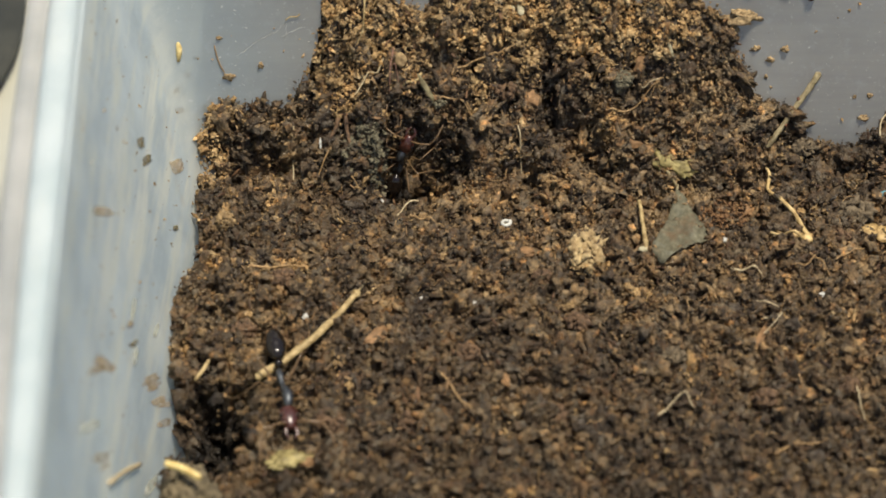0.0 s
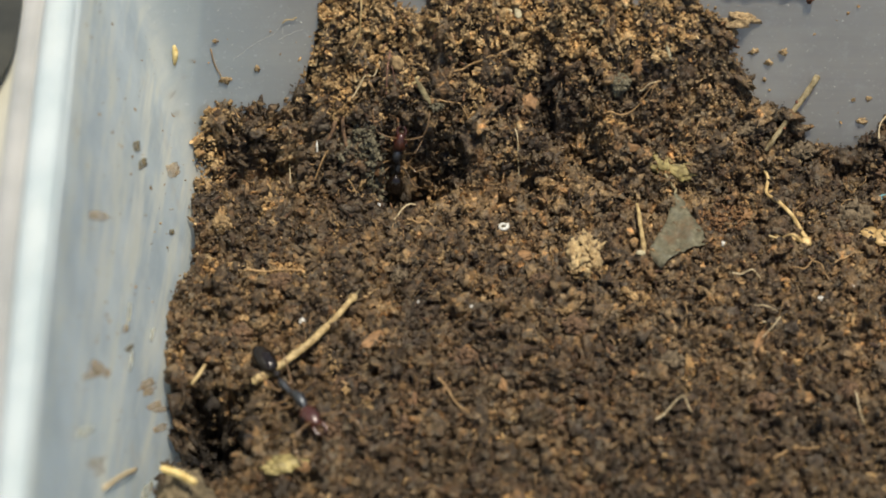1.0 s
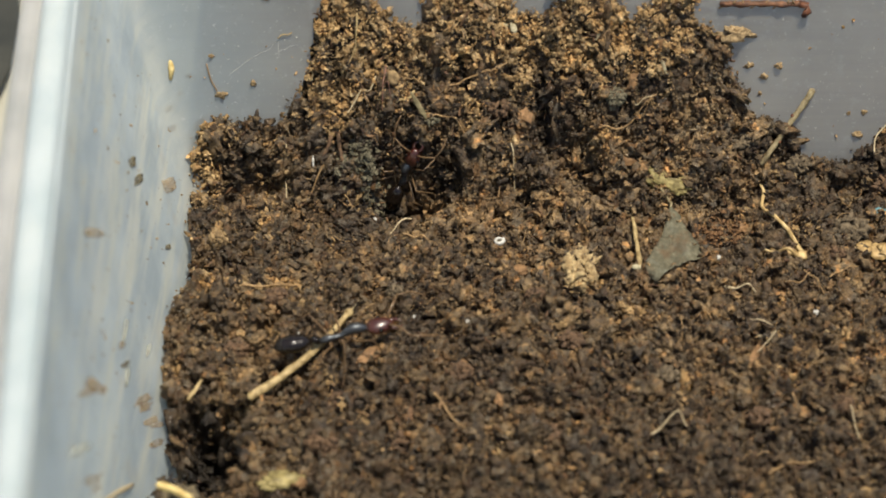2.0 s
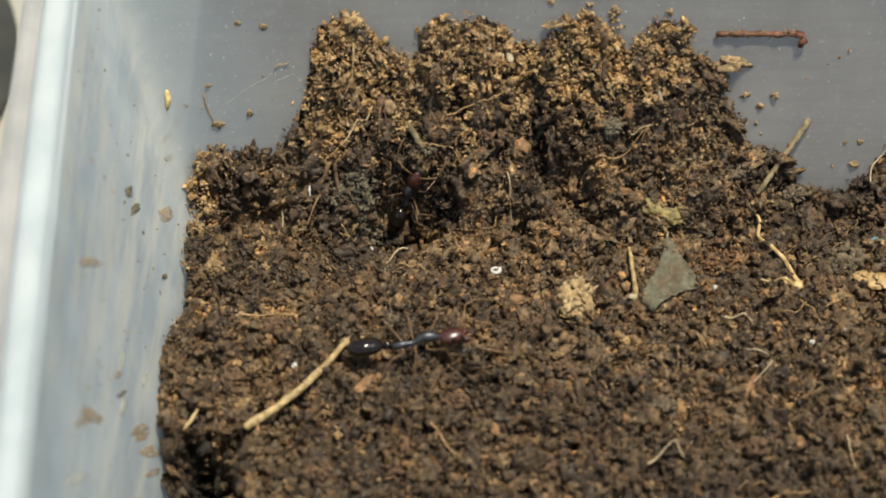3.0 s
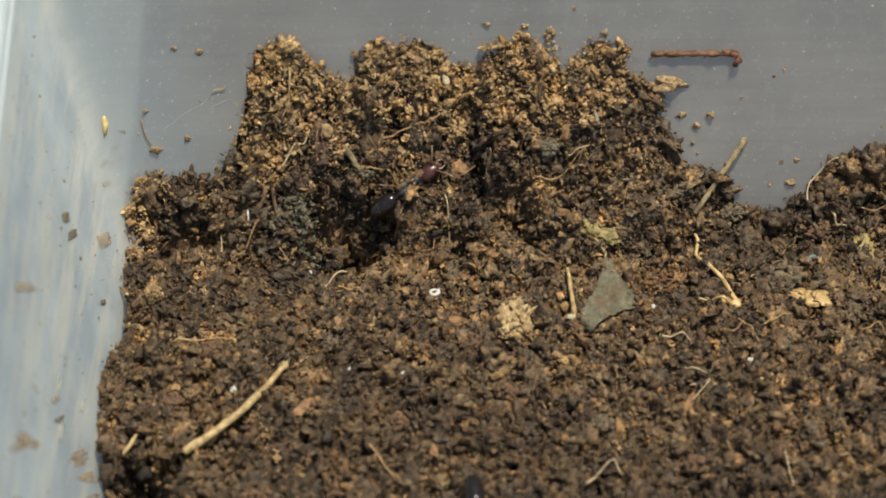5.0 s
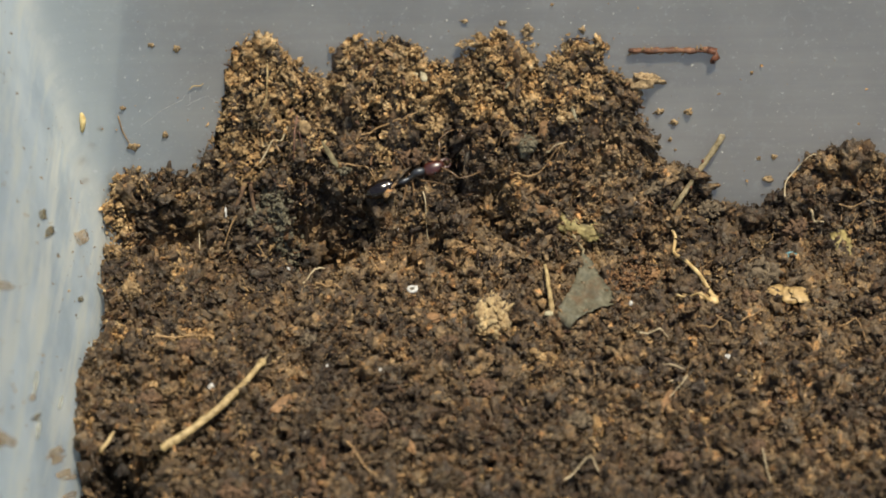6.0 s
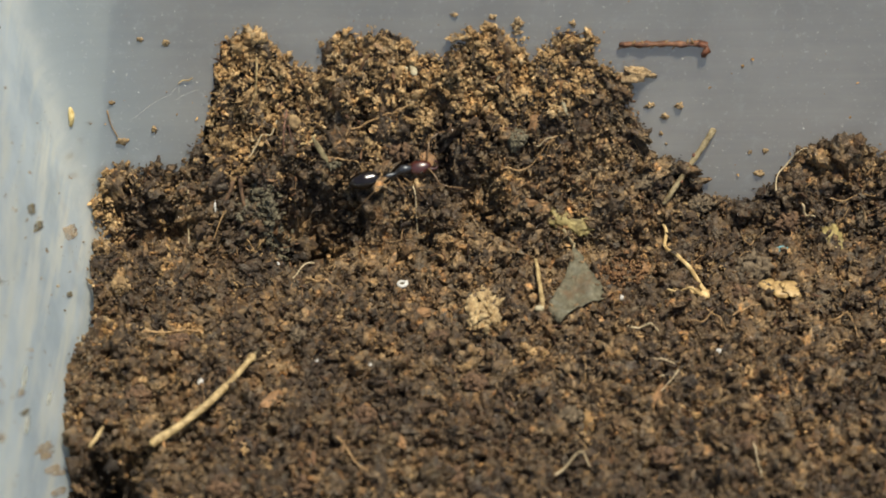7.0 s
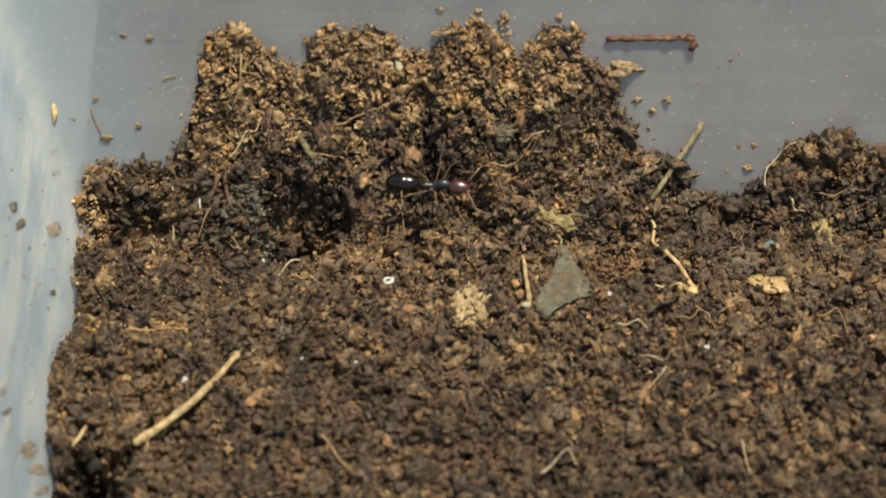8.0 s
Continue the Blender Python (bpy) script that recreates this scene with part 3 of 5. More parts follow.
def build_soil():
    rng = np.random.RandomState(5)
    # the bed under the loose crumbs
    x0, x1, y0, y1 = BOUNDS
    gx, gy = np.meshgrid(np.arange(x0, x1, 0.15), np.concatenate([np.arange(y0, -2.0, 0.18), np.arange(-2.0, y1, 0.08)]))
    wx, wy = gx + 0.35 * field(gx, gy, 1.1, 11.0, 2), gy + 0.35 * field(gx, gy, 1.1, 15.0, 2)
    relief = clods(gx, gy) - 1.35 + lumps(wx, wy, 1.5, 1, 0.9) + lumps(wx, wy, 0.7, 2, 0.9) + lumps(wx, wy, 0.38, 3, 0.8)
    out, slope = upright(gx, gy)
    bed = np.stack([gx, gy, lie(gx, gy)], -1) + out * relief[..., None]
    edge = inside(gx + 0.35 * field(gx, gy, 1.4, 21.0, 2), gy + 0.15 * field(gx, gy, 1.4, 25.0, 2))
    bed[..., 1] = np.minimum(bed[..., 1], BACK + LEAN * bed[..., 2] - 0.05)
    bed[~edge] = np.stack([gx, np.minimum(gy, BACK + LEAN * FLOOR), np.full(gx.shape, FLOOR + 0.02)], -1)[~edge]
    h, w = gx.shape
    idx = np.arange(h * w).reshape(h, w)
    quads = np.stack([idx[:-1, :-1], idx[:-1, 1:], idx[1:, 1:], idx[1:, :-1]], -1).reshape(-1, 4)
    quads = quads[edge.ravel()[quads].any(1)]
    bed_v = bed.reshape(-1, 3)
    bed_t = np.concatenate([quads[:, [0, 1, 2]], quads[:, [0, 2, 3]]])
    middle = bed_v[bed_t].mean(1)
    # bed inside the pit takes the black copy, its shade painted in
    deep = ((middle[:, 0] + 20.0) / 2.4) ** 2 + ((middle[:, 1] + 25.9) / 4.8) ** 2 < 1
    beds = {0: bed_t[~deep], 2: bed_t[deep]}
    groups = {0: [], 1: [], 2: []}
    # spacing, least and greatest radius, fineness, roughness, sinking, lift
    for step, low, high, sub, rough, sink, lift in ((1.6, 0.5, 1.2, 3, 0.9, 0.5, 0.35), (1.05, 0.34, 0.7, 2, 1.1, 0.25, 0.6), (0.62, 0.2, 0.5, 2, 1.0, 0.3, 0.5), (0.37, 0.10, 0.25, 1, 0.7, -0.1, 0.5), (0.27, 0.05, 0.13, 1, 0.7, -0.5, 0.65)):
        x, y = jittered(step, rng)
        r = low + (high - low) * rng.uniform(size=x.size) ** 1.5
        rise = clods(x, y) - r * sink + rng.uniform(-0.7, 1, x.size) * lift
        dry = dry_and_lit(x, y) + rng.normal(0, 0.15, x.size) > 0.42
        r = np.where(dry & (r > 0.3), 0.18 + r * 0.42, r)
        places = np.stack([x, y, lie(x, y)], -1) + upright(x, y)[0] * rise[:, None]
        places[:, 1] = np.minimum(places[:, 1], BACK + LEAN * places[:, 2] - r * 0.6)
        places[:, 0] = np.maximum(places[:, 0], side_x(places[:, 1], places[:, 2]) + r * 0.7)
        shapes = crumb_shapes(16, sub, int(step * 100), rough)
        # crumbs in the pit and the nest hole carry painted shade
        darkened = ((x + 19.8 + rng.normal(0, 0.3, x.size) + 0.9 * field(x, y, 0.5, 41.0)) / 2.6) ** 2 + ((y + 25.9 + rng.normal(0, 0.3, x.size) + 0.9 * field(x, y, 0.5, 47.0)) / 5.2) ** 2 < 1
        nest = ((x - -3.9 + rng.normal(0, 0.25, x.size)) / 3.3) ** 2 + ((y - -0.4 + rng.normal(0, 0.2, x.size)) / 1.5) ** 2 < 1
        dry = np.where(darkened | nest, 2, dry)
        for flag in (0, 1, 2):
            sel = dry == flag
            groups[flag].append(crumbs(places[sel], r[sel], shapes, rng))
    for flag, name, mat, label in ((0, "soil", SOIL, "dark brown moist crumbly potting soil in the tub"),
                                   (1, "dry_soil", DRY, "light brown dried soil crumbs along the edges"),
                                   (2, "shaded_pit_soil", SHADED_SOIL, "soil crumbs in the pits, blackened with painted shade")):
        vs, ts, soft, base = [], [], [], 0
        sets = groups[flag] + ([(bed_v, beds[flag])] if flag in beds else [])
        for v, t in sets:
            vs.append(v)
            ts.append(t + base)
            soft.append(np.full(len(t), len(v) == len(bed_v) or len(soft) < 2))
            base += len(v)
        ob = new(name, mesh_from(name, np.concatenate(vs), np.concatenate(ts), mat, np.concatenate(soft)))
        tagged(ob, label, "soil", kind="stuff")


build_soil()


def surface(x, y):
    """Height of the soil's loose top."""
    x, y = np.array([x]), np.array([y])
    return float((lie(x, y) + (clods(x, y) + 0.3) * upright(x, y)[1])[0])


def build_fibres():
    """Countless hair roots strewn through the soil."""
    rng = np.random.RandomState(21)
    vs, ts, base = [], [], 0
    x, y = jittered(2.2, rng)
    for a, b in zip(x, y):
        if rng.uniform() < 0.6:
            continue
        length, turn, bend = rng.uniform(0.8, 3.2), rng.uniform(0, 2 * math.pi), rng.normal(0, 0.8)
        pts, slope = [], float(upright(np.array([a]), np.array([b]))[1][0])
        for k in range(6):
            u = k / 5 - 0.5
            t = turn + bend * u
            px, py = a + math.cos(t) * length * u, b + math.sin(t) * length * u / slope
            pts.append((px, py, surface(px, py) + 0.15 + 0.12 * math.sin(k * 2.1 + a)))
        if not inside(np.array([p[0] for p in pts]), np.array([p[1] + 0.3 for p in pts])).all():
            continue
        bm = tube(pts, [rng.uniform(0.02, 0.045)] * 6, 4)
        bmesh.ops.triangulate(bm, faces=bm.faces)
        bm.verts.index_update()
        vs.append(np.array([v.co for v in bm.verts]))
        ts.append(np.array([[v.index for v in f.verts] for f in bm.faces]) + base)
        base += len(bm.verts)
        bm.free()
    ob = new("root_fibres", mesh_from("root_fibres", np.concatenate(vs), np.concatenate(ts), ROOT))
    tagged(ob, "fine tan root hairs strewn through the soil", "roots", kind="stuff")


build_fibres()


def build_shreds():
    """Torn shreds of bark and peat fibre mixed into the soil."""
    m = Nodes("bark_shreds")
    island = m.node("NewGeometry").outputs["Random Per Island"]
    col = m.ramp(island, [(0.0, (0.030, 0.017, 0.010)), (0.4, (0.085, 0.042, 0.020)), (0.75, (0.19, 0.10, 0.045)), (1.0, (0.38, 0.25, 0.12))])
    fibre = m.noise(3800, 4, 0.7)
    col = m.mix(0.6, col, m.ramp(fibre, [(0.3, (0.5,) * 3), (0.7, (1.4,) * 3)]), "MULTIPLY")
    m.bump(fibre, 0.7, 0.0002)
    mat = m.set(Base_Color=col, Roughness=0.7)
    rng = np.random.RandomState(41)
    shapes = []
    for v, t in crumb_shapes(12, 2, 55, 0.7):
        v = v / np.abs(v).max(0) * (rng.uniform(1.3, 2.4), rng.uniform(0.25, 0.5), rng.uniform(0.12, 0.22))
        v[:, 2] += 0.25 * rng.normal() * v[:, 0] ** 2 / 2
        shapes.append((v, t))
    x, y = jittered(0.95, rng)
    keep = rng.uniform(size=x.size) < 0.5
    x, y = x[keep], y[keep]
    r = 0.16 + 0.36 * rng.uniform(size=x.size) ** 2
    rise = clods(x, y) + 0.15 + rng.uniform(-0.1, 0.35, x.size)
    v, t = crumbs(np.stack([x, y, lie(x, y)], -1) + upright(x, y)[0] * rise[:, None], r, shapes, rng)
    tagged(new("bark_shreds", mesh_from("bark_shreds", v, t, mat)), "brown bark and peat shreds mixed into the soil", "mulch", kind="stuff")


build_shreds()


# ---- plant remains on the soil ----
def strand(name, plan, r0, r1, material, label, category, group="", lift=0.2, n=16, sides=7, stiff=False):
    """A root or stalk laid over the soil along plan points (mm); stiff: it bridges the hollows."""
    pts = spline([(x, y, 0) for x, y in plan], n)
    z = [surface(p.x, p.y) if inside(np.array([p.x]), np.array([p.y]))[0] else lie(p.x, p.y) + r0 for p in pts]
    z = [sum(z[max(0, i - 2):i + 3]) / len(z[max(0, i - 2):i + 3]) for i in range(n)]
    if stiff:
        z = [np.polyval(np.polyfit(range(n), z, 2), i) for i in range(n)]
    out = []
    for i, p in enumerate(pts):
        out.append(Vector((p.x + 0.05 * noise.noise(p * 1.3), p.y + 0.05 * noise.noise(p * 1.3 + Vector((5, 5, 5))), z[i] + lift)))
    bm = tube(out, [r0 + (r1 - r0) * i / (n - 1) for i in range(n)], sides, 0.35)
    ob = part(name, bm, material)
    return tagged(ob, label, category, group), out


ROOTS = "rootlets on the soil"
TAN, PALE = "thin tan rootlet lying on the soil", "thin pale rootlet lying on the soil"
for plan, radius, mat in (
        ([(-6.7, 4.7), (-7.9, 3.5), (-9.1, 2.2)], 0.09, PALE_ROOT), ([(-1.4, 4.4), (-0.2, 4.3), (1.3, 4.4), (2.7, 4.1), (3.5, 4.1), (4.3, 4.3)], 0.10, ROOT),
        ([(-2.6, 2.8), (-0.3, 2.3), (0.9, 1.4), (1.6, 1)], 0.08, ROOT), ([(-14.4, 2.1), (-14.5, 0.9), (-14.4, -0.8)], 0.07, PALE_ROOT),
        ([(-10.9, 0.6), (-11.6, -0.1), (-12.5, -1.1)], 0.10, ROOT), ([(-9.5, -1.6), (-9, -2.3), (-8.5, -2.8)], 0.06, ROOT),
        ([(-2.7, -2.4), (-3.7, -2.9), (-4.9, -3.6), (-5.5, -4.8)], 0.09, PALE_ROOT), ([(-4.4, -5.4), (-3.1, -5.4), (-2.2, -5.9)], 0.10, ROOT),
        ([(11.4, 1.8), (13.6, 1.9), (15.5, 2.6), (16.9, 3.2)], 0.08, ROOT),
        ([(24.4, 3.1), (24.1, 3.8), (23.5, 4.4)], 0.06, ROOT), ([(22.3, -11.2), (23.8, -11.1), (24.9, -11.3)], 0.10, PALE_ROOT),
        ([(27.6, -10.3), (28.8, -9.8), (29.6, -8.7)], 0.08, ROOT), ([(29.1, -8.7), (30.1, -9.7), (30.7, -11)], 0.07, ROOT),
        ([(31.2, -9.5), (32.4, -8.6), (33.7, -8.2)], 0.07, ROOT), ([(24, -13.7), (25.1, -14.4), (26.1, -14.5)], 0.09, PALE_ROOT),
        ([(-17.7, -10.9), (-15.3, -10.8), (-13, -11.1)], 0.11, ROOT), ([(-2.1, -21.1), (-0.7, -23.5), (0.9, -25.7)], 0.11, ROOT),
        ([(38, 1.6), (38.3, 1), (39.1, 0.6)], 0.12, PALE_ROOT),
        ([(40, 2), (42.1, 1.9), (44.5, 2.3)], 0.06, ROOT), ([(39.3, -10.3), (40.8, -9.6), (41.4, -12.2)], 0.07, ROOT), ([(39.1, -12.4), (40.9, -12.2)], 0.08, ROOT),
        ([(15.6, -25.6), (17.6, -24.5), (18.4, -25.4)], 0.09, PALE_ROOT), ([(31.5, -22.6), (31.9, -24.9), (32, -26.5)], 0.07, PALE_ROOT), ([(27.1, -21.6), (27.7, -23.1)], 0.08, ROOT),
        ([(24.6, -29.9), (26.1, -28.8), (28.3, -28.5)], 0.10, ROOT), ([(24.7, -15.7), (26.1, -16.1), (24.6, -17.6)], 0.08, PALE_ROOT), ([(-15.4, 5.5), (-15, 5.3), (-14.6, 5)], 0.05, PALE_ROOT),
        ([(-8.3, 6.9), (-8.3, 5.8), (-8.6, 4.9), (-9.6, 4.1)], 0.08, STRAW),
        ([(-5.9, 4.9), (-6.1, 3.7), (-6.2, 2.5)], 0.06, PINK_ROOT), ([(-6.1, 3.7), (-5.7, 3.3), (-5.3, 2.9)], 0.05, PINK_ROOT), ([(-3.5, 4), (-4.1, 3.5), (-5, 3.1)], 0.16, STRAW),
        ([(15, 3.1), (16.8, 3.3)], 0.07, PALE_ROOT)):
    strand("rootlet", plan, radius, radius * 0.6, mat, PALE if mat is PALE_ROOT else TAN, "root", ROOTS, lift=0.55)

strand("rootlet", [(4.7, 0.9), (4.9, 0.1), (5.2, -1), (5.7, -1.4)], 0.06, 0.05, PALE_ROOT, PALE, "root", ROOTS, lift=0.9)
strand("rootlet", [(35.7, 1.9), (35.8, 2.9), (36.3, 3.7), (37.1, 4.2), (38, 4.4), (38.8, 4.5)], 0.07, 0.05, PALE_ROOT, PALE, "root", ROOTS, lift=0.75)
twig, twig_line = strand("straw_twig", [(-16.5, -22.1), (-14.4, -20.6), (-12.2, -18.6), (-10.3, -16.2), (-9.1, -14.3), (-8.6, -13.4)], 0.36, 0.22, STRAW,
                         "bent tan straw lying on the soil", "twig", lift=1.3, n=24, sides=10, stiff=True)
part("node", ball_bm((0.36, 0.42, 0.36), twig_line[-3], 3, 0.3, 2.0), STRAW, twig)
part("frayed_tip", tube([twig_line[-1], twig_line[-1] + Vector((0.5, 0.8, 0.2)), twig_line[-1] + Vector((0.8, 1.6, 0.0))], [0.12, 0.09, 0.04], 6), STEM, twig)

stem_line = spline([(26.2, 1.8, surface(26.2, 1.8) + 0.2), on_back(30.4, 7.6, 0.35)], 18)
stem = tagged(part("dry_stem", tube(stem_line, [0.21 + 0.07 * i / 17 for i in range(18)], 9, 0.5), STEM), "straight grey-tan dry stem leaning from the soil", "stem")
for i, side in ((5, 1), (11, -1)):
    part("bud_scar", ball_bm((0.16, 0.2, 0.14), stem_line[i] + Vector((0.22 * side, 0, 0.1)), 2, 0.2), BARK, stem)

bark_line = spline([on_back(x, z, 0.35) for x, z in [(22.2, 14.9), (24.5, 14.9), (26.9, 14.9), (28.9, 14.9)]], 22)
bark = tagged(part("bark_stick", tube(bark_line, [0.23 + 0.05 * math.sin(i * 1.3) for i in range(22)], 9, 0.6), BARK_TAN), "reddish brown flaking stick stuck to the tub wall", "stick")
part("hooked_end", tube([on_back(x, z, 0.4) for x, z in [(28.8, 14.9), (29.4, 14.8), (29.5, 14.4), (29.2, 13.9)]], [0.3, 0.34, 0.36, 0.3], 8, 0.6), BARK, bark)
for i, dx, dz in ((3, 0.3, 0.5), (6, -0.2, 0.5), (9, -0.5, -0.45), (17, 0.1, 0.6), (14, -0.3, -0.5), (1, -0.5, -0.5), (11, 0.3, 0.5), (19, -0.2, 0.7)):
    p = bark_line[i]
    part("flake", tube([p, p + Vector((dx * 0.6, -0.1, dz * 0.6)), p + Vector((dx, -0.05, dz))], [0.14, 0.09, 0.03], 5), ROOT, bark)

root, root_line = strand("winding_root", [(26.2, 1), (26.4, 0.2), (26.1, -1.5), (26.3, -2.3), (27, -3.2), (27.8, -4.4), (28.3, -4.8), (28.8, -5.3), (29.2, -6.2), (29.2, -7)], 0.13, 0.25, YELLOW_ROOT,
                         "winding yellow-tan root with a knotted end", "root", lift=0.35, n=26)
part("knot", ball_bm((0.45, 0.55, 0.35), root_line[-1] + Vector((-0.1, 0.3, 0.0)), 3, 0.6, 1.6), YELLOW_ROOT, root)
part("bract", ball_bm((1.1, 0.36, 0.09), root_line[-1] + Vector((-1.3, 0.85, 0.05)), 3, 0.5, 1.4, (0, 10, -4)), HUSK, root)
plan = [(29, -6.9), (28.4, -7.1), (27.8, -7), (26.9, -6.6), (26, -6.3)]
part("side_root", tube(spline([(x, y, surface(x, y) + 0.35) for x, y in plan], 14), [0.16 - 0.006 * i for i in range(14)], 6, 0.3), YELLOW_ROOT, root)

sliver, sliver_line = strand("straw_sliver", [(15, -3.5), (15.2, -6.1), (15.4, -8.7)], 0.17, 0.22, STRAW, "pale straw sliver with a torn end", "straw", lift=0.95, n=12, stiff=True)
part("pale_end", ball_bm((0.46, 0.26, 0.2), sliver_line[-1] + Vector((-0.25, -0.1, 0)), 3, 0.4, 2.0), CREAM, sliver)


def leaf():
    """A withered leaf blade, cupped, with a rib and stalk."""
    outline = [(18.3, -2.5), (17.9, -3.3), (17.4, -5), (16.7, -6.6), (15.9, -8.2), (15.9, -9.5), (16.7, -10.3), (17.6, -9.6), (18.5, -8.6), (19.4, -8.1), (20.2, -7.6), (20.8, -6.6), (20.4, -5.4), (19.7, -4.5), (19.1, -2.9)]
    centre = Vector((18.2, -6.6))
    bm = bmesh.new()
    rings = []
    m = len(outline)
    ring0 = spline([(x, y, 0) for x, y in outline + outline[:1]], 61)[:-1]
    for k in range(7):
        u = (k + 1) / 7
        ring = []
        for i, p in enumerate(ring0):
            q = centre.lerp(p.xy, u * (1 + 0.05 * noise.noise(Vector((i * 0.9, 0, 0)))))
            ring.append(bm.verts.new((q.x, q.y, surface(q.x, q.y) * 0.5 + height(q.x, q.y) * 0.5 + 0.9 + 0.35 * noise.noise(Vector((q.x * 0.9, q.y * 0.9, 2))) - 0.45 * max(0, q.x - 19.6))))
        rings.append(ring)
    hub = bm.verts.new((centre.x, centre.y, height(*centre) + 0.55))
    for i in range(60):
        bm.faces.new((hub, rings[0][i], rings[0][(i + 1) % 60]))
        for r0, r1 in zip(rings, rings[1:]):
            bm.faces.new((r0[i], r1[i], r1[(i + 1) % 60], r0[(i + 1) % 60]))
    bmesh.ops.recalc_face_normals(bm, faces=bm.faces)
    bmesh.ops.solidify(bm, geom=bm.faces[:], thickness=0.06)
    ob = tagged(part("dead_leaf", bm, LEAF), "withered grey-green leaf fragment on the soil", "leaf")
    part("midrib", tube(spline([(x, y, surface(x, y) + 0.6) for x, y in [(17.4, -1.5), (18.2, -1.8), (18.3, -2.3), (17.9, -3.3), (17.5, -4.7)]], 14), [0.13 - 0.004 * i for i in range(14)], 6), STEM, ob)
    return ob


leaf()


def nugget(name, x, y, size, material, label, category, group="", rough=0.5, turn=0.0, lift=0.25, parent=None, z=None, sub=3, at=None):
    """A single grain, chip or clod resting on the soil, or stuck at a place of the wall."""
    base = at or Vector((x, y, (surface(x, y) if z is None else z) + lift))
    lean = 0.0 if at or z is not None else (height(x, y + 0.6) - height(x, y - 0.6)) / 1.2
    if lean > 0.8:
        size = (size[0], size[1] / 1.8, size[2])
    seed = Vector((x * 1.7, y * 1.3, 0))
    bm = bmesh.new()
    bmesh.ops.create_icosphere(bm, subdivisions=sub, radius=1.0)
    rot = Matrix.Rotation(radians(turn), 3, "Z")
    for v in bm.verts:
        k = 1 + rough * noise.fractal(v.co * 1.5 + seed, 0.8, 2.0, 3)
        v.co = rot @ Vector((v.co.x * size[0] * k, v.co.y * size[1] * k, v.co.z * size[2] * k))
        v.co.z += v.co.y * lean
        v.co += base
    ob = part(name, bm, material, parent)
    if sub <= 2:
        ob.data.polygons.foreach_set("use_smooth", [False] * len(ob.data.polygons))
    return tagged(ob, label, category, group) if not parent else ob


husk = nugget("seed_husk", 35.7, -6.4, (0.9, 0.95, 0.25), HUSK, "split orange-tan seed husk on the soil", "seed", rough=0.18, turn=-15, lift=0.6)
for dx, dy, turn in ((0.95, -0.3, -30), (-0.95, 0.15, 20)):
    part("wing", ball_bm((1.0, 0.8, 0.08), (35.6 + dx, -6.3 + dy, surface(35.7, -6.4) + 0.75), 3, 0.45, 1.5, (0, 12, turn)), HUSK, husk)
GREY_CLOD = plant_material("grey_clod", (0.072, 0.054, 0.033), (0.19, 0.145, 0.088), 0.95, 2200)
BROWN_CLOD = plant_material("brown_clod", (0.055, 0.034, 0.020), (0.17, 0.10, 0.052), 0.9, 2200)
RUST = plant_material("rusty_soil", (0.085, 0.044, 0.019), (0.27, 0.145, 0.062), 0.95, 3500)


def clod(x, y, size, material, label, seed, name="soil_lump", grain=0.34, lift=0.0, n=90, z=None, category="soil lump", group="soil lumps"):
    """A lump of soil, baked together from many crumbs."""
    rng = np.random.RandomState(seed)
    d = rng.normal(size=(n, 3))
    d = d / np.linalg.norm(d, axis=1)[:, None] * rng.uniform(0.3, 0.9, n)[:, None] ** 0.4
    places = d * np.array(size) + (x, y, (surface(x, y) if z is None else z) + lift)
    v, t = crumbs(places, min(size[:2]) * grain * rng.uniform(0.5, 1.2, n), crumb_shapes(8, 2, seed, 0.9), rng)
    return tagged(new(name, mesh_from(name, v, t, material)), label, category, group)


clod(10.3, -9, (1.35, 2.2, 0.9), PALE_LUMP, "light brown rounded lump of dried soil", 101, lift=0.1, n=130)
clod(-20, -5.3, (0.75, 0.8, 0.6), LUMP, "small orange-brown soil lump beside the tub wall", 102)
for i, (x, y, r) in enumerate(((33.4, -3.9, 1.5), (24.7, 3.3, 1.2), (-5, -11.1, 0.7), (23.4, -8.5, 0.8), (17.2, -19.7, 0.9), (38.7, -7.5, 0.9), (29.4, 2.2, 1.0), (21.2, -14.7, 0.7))):
    clod(x, y, (r, r * 0.85, r * 0.5), GREY_CLOD, "grey-brown lump in the moist soil", 110 + i)
for i, (x, y, r) in enumerate(((36.6, 0.9, 1.1), (32, -6.7, 0.7), (-17.8, -16.6, 1.0), (-8.9, -21.8, 1.1), (-14.8, -12.2, 0.9), (9.5, -16.4, 0.9), (6.6, -11.4, 0.8), (3.6, 3.1, 1.0), (7.5, -25.1, 1.0),
                               (-4.3, -25.8, 1.1), (31.1, -22.8, 0.9), (24.3, -24, 1.0), (-10.6, -26.9, 1.2), (0.5, -19.3, 0.9))):
    clod(x, y, (r, r * 0.9, r * 0.6), BROWN_CLOD, "brown lump in the moist soil", 140 + i)


def build_rust():
    """A patch of rust-coloured crumbs."""
    rng = np.random.RandomState(14)
    x, y = rng.normal(22, 1.2, 320), rng.normal(-3.9, 0.75, 320)
    z = lie(x, y) + clods(x, y) + 0.3 + rng.uniform(-0.2, 0.4, 320)
    v, t = crumbs(np.stack([x, y, z], -1), rng.uniform(0.06, 0.22, 320), crumb_shapes(8, 2, 66, 1.1), rng)
    tagged(new("rusty_crumbs", mesh_from("rusty_crumbs", v, t, RUST)), "rust-coloured crumbs on the moist soil", "soil", kind="stuff")


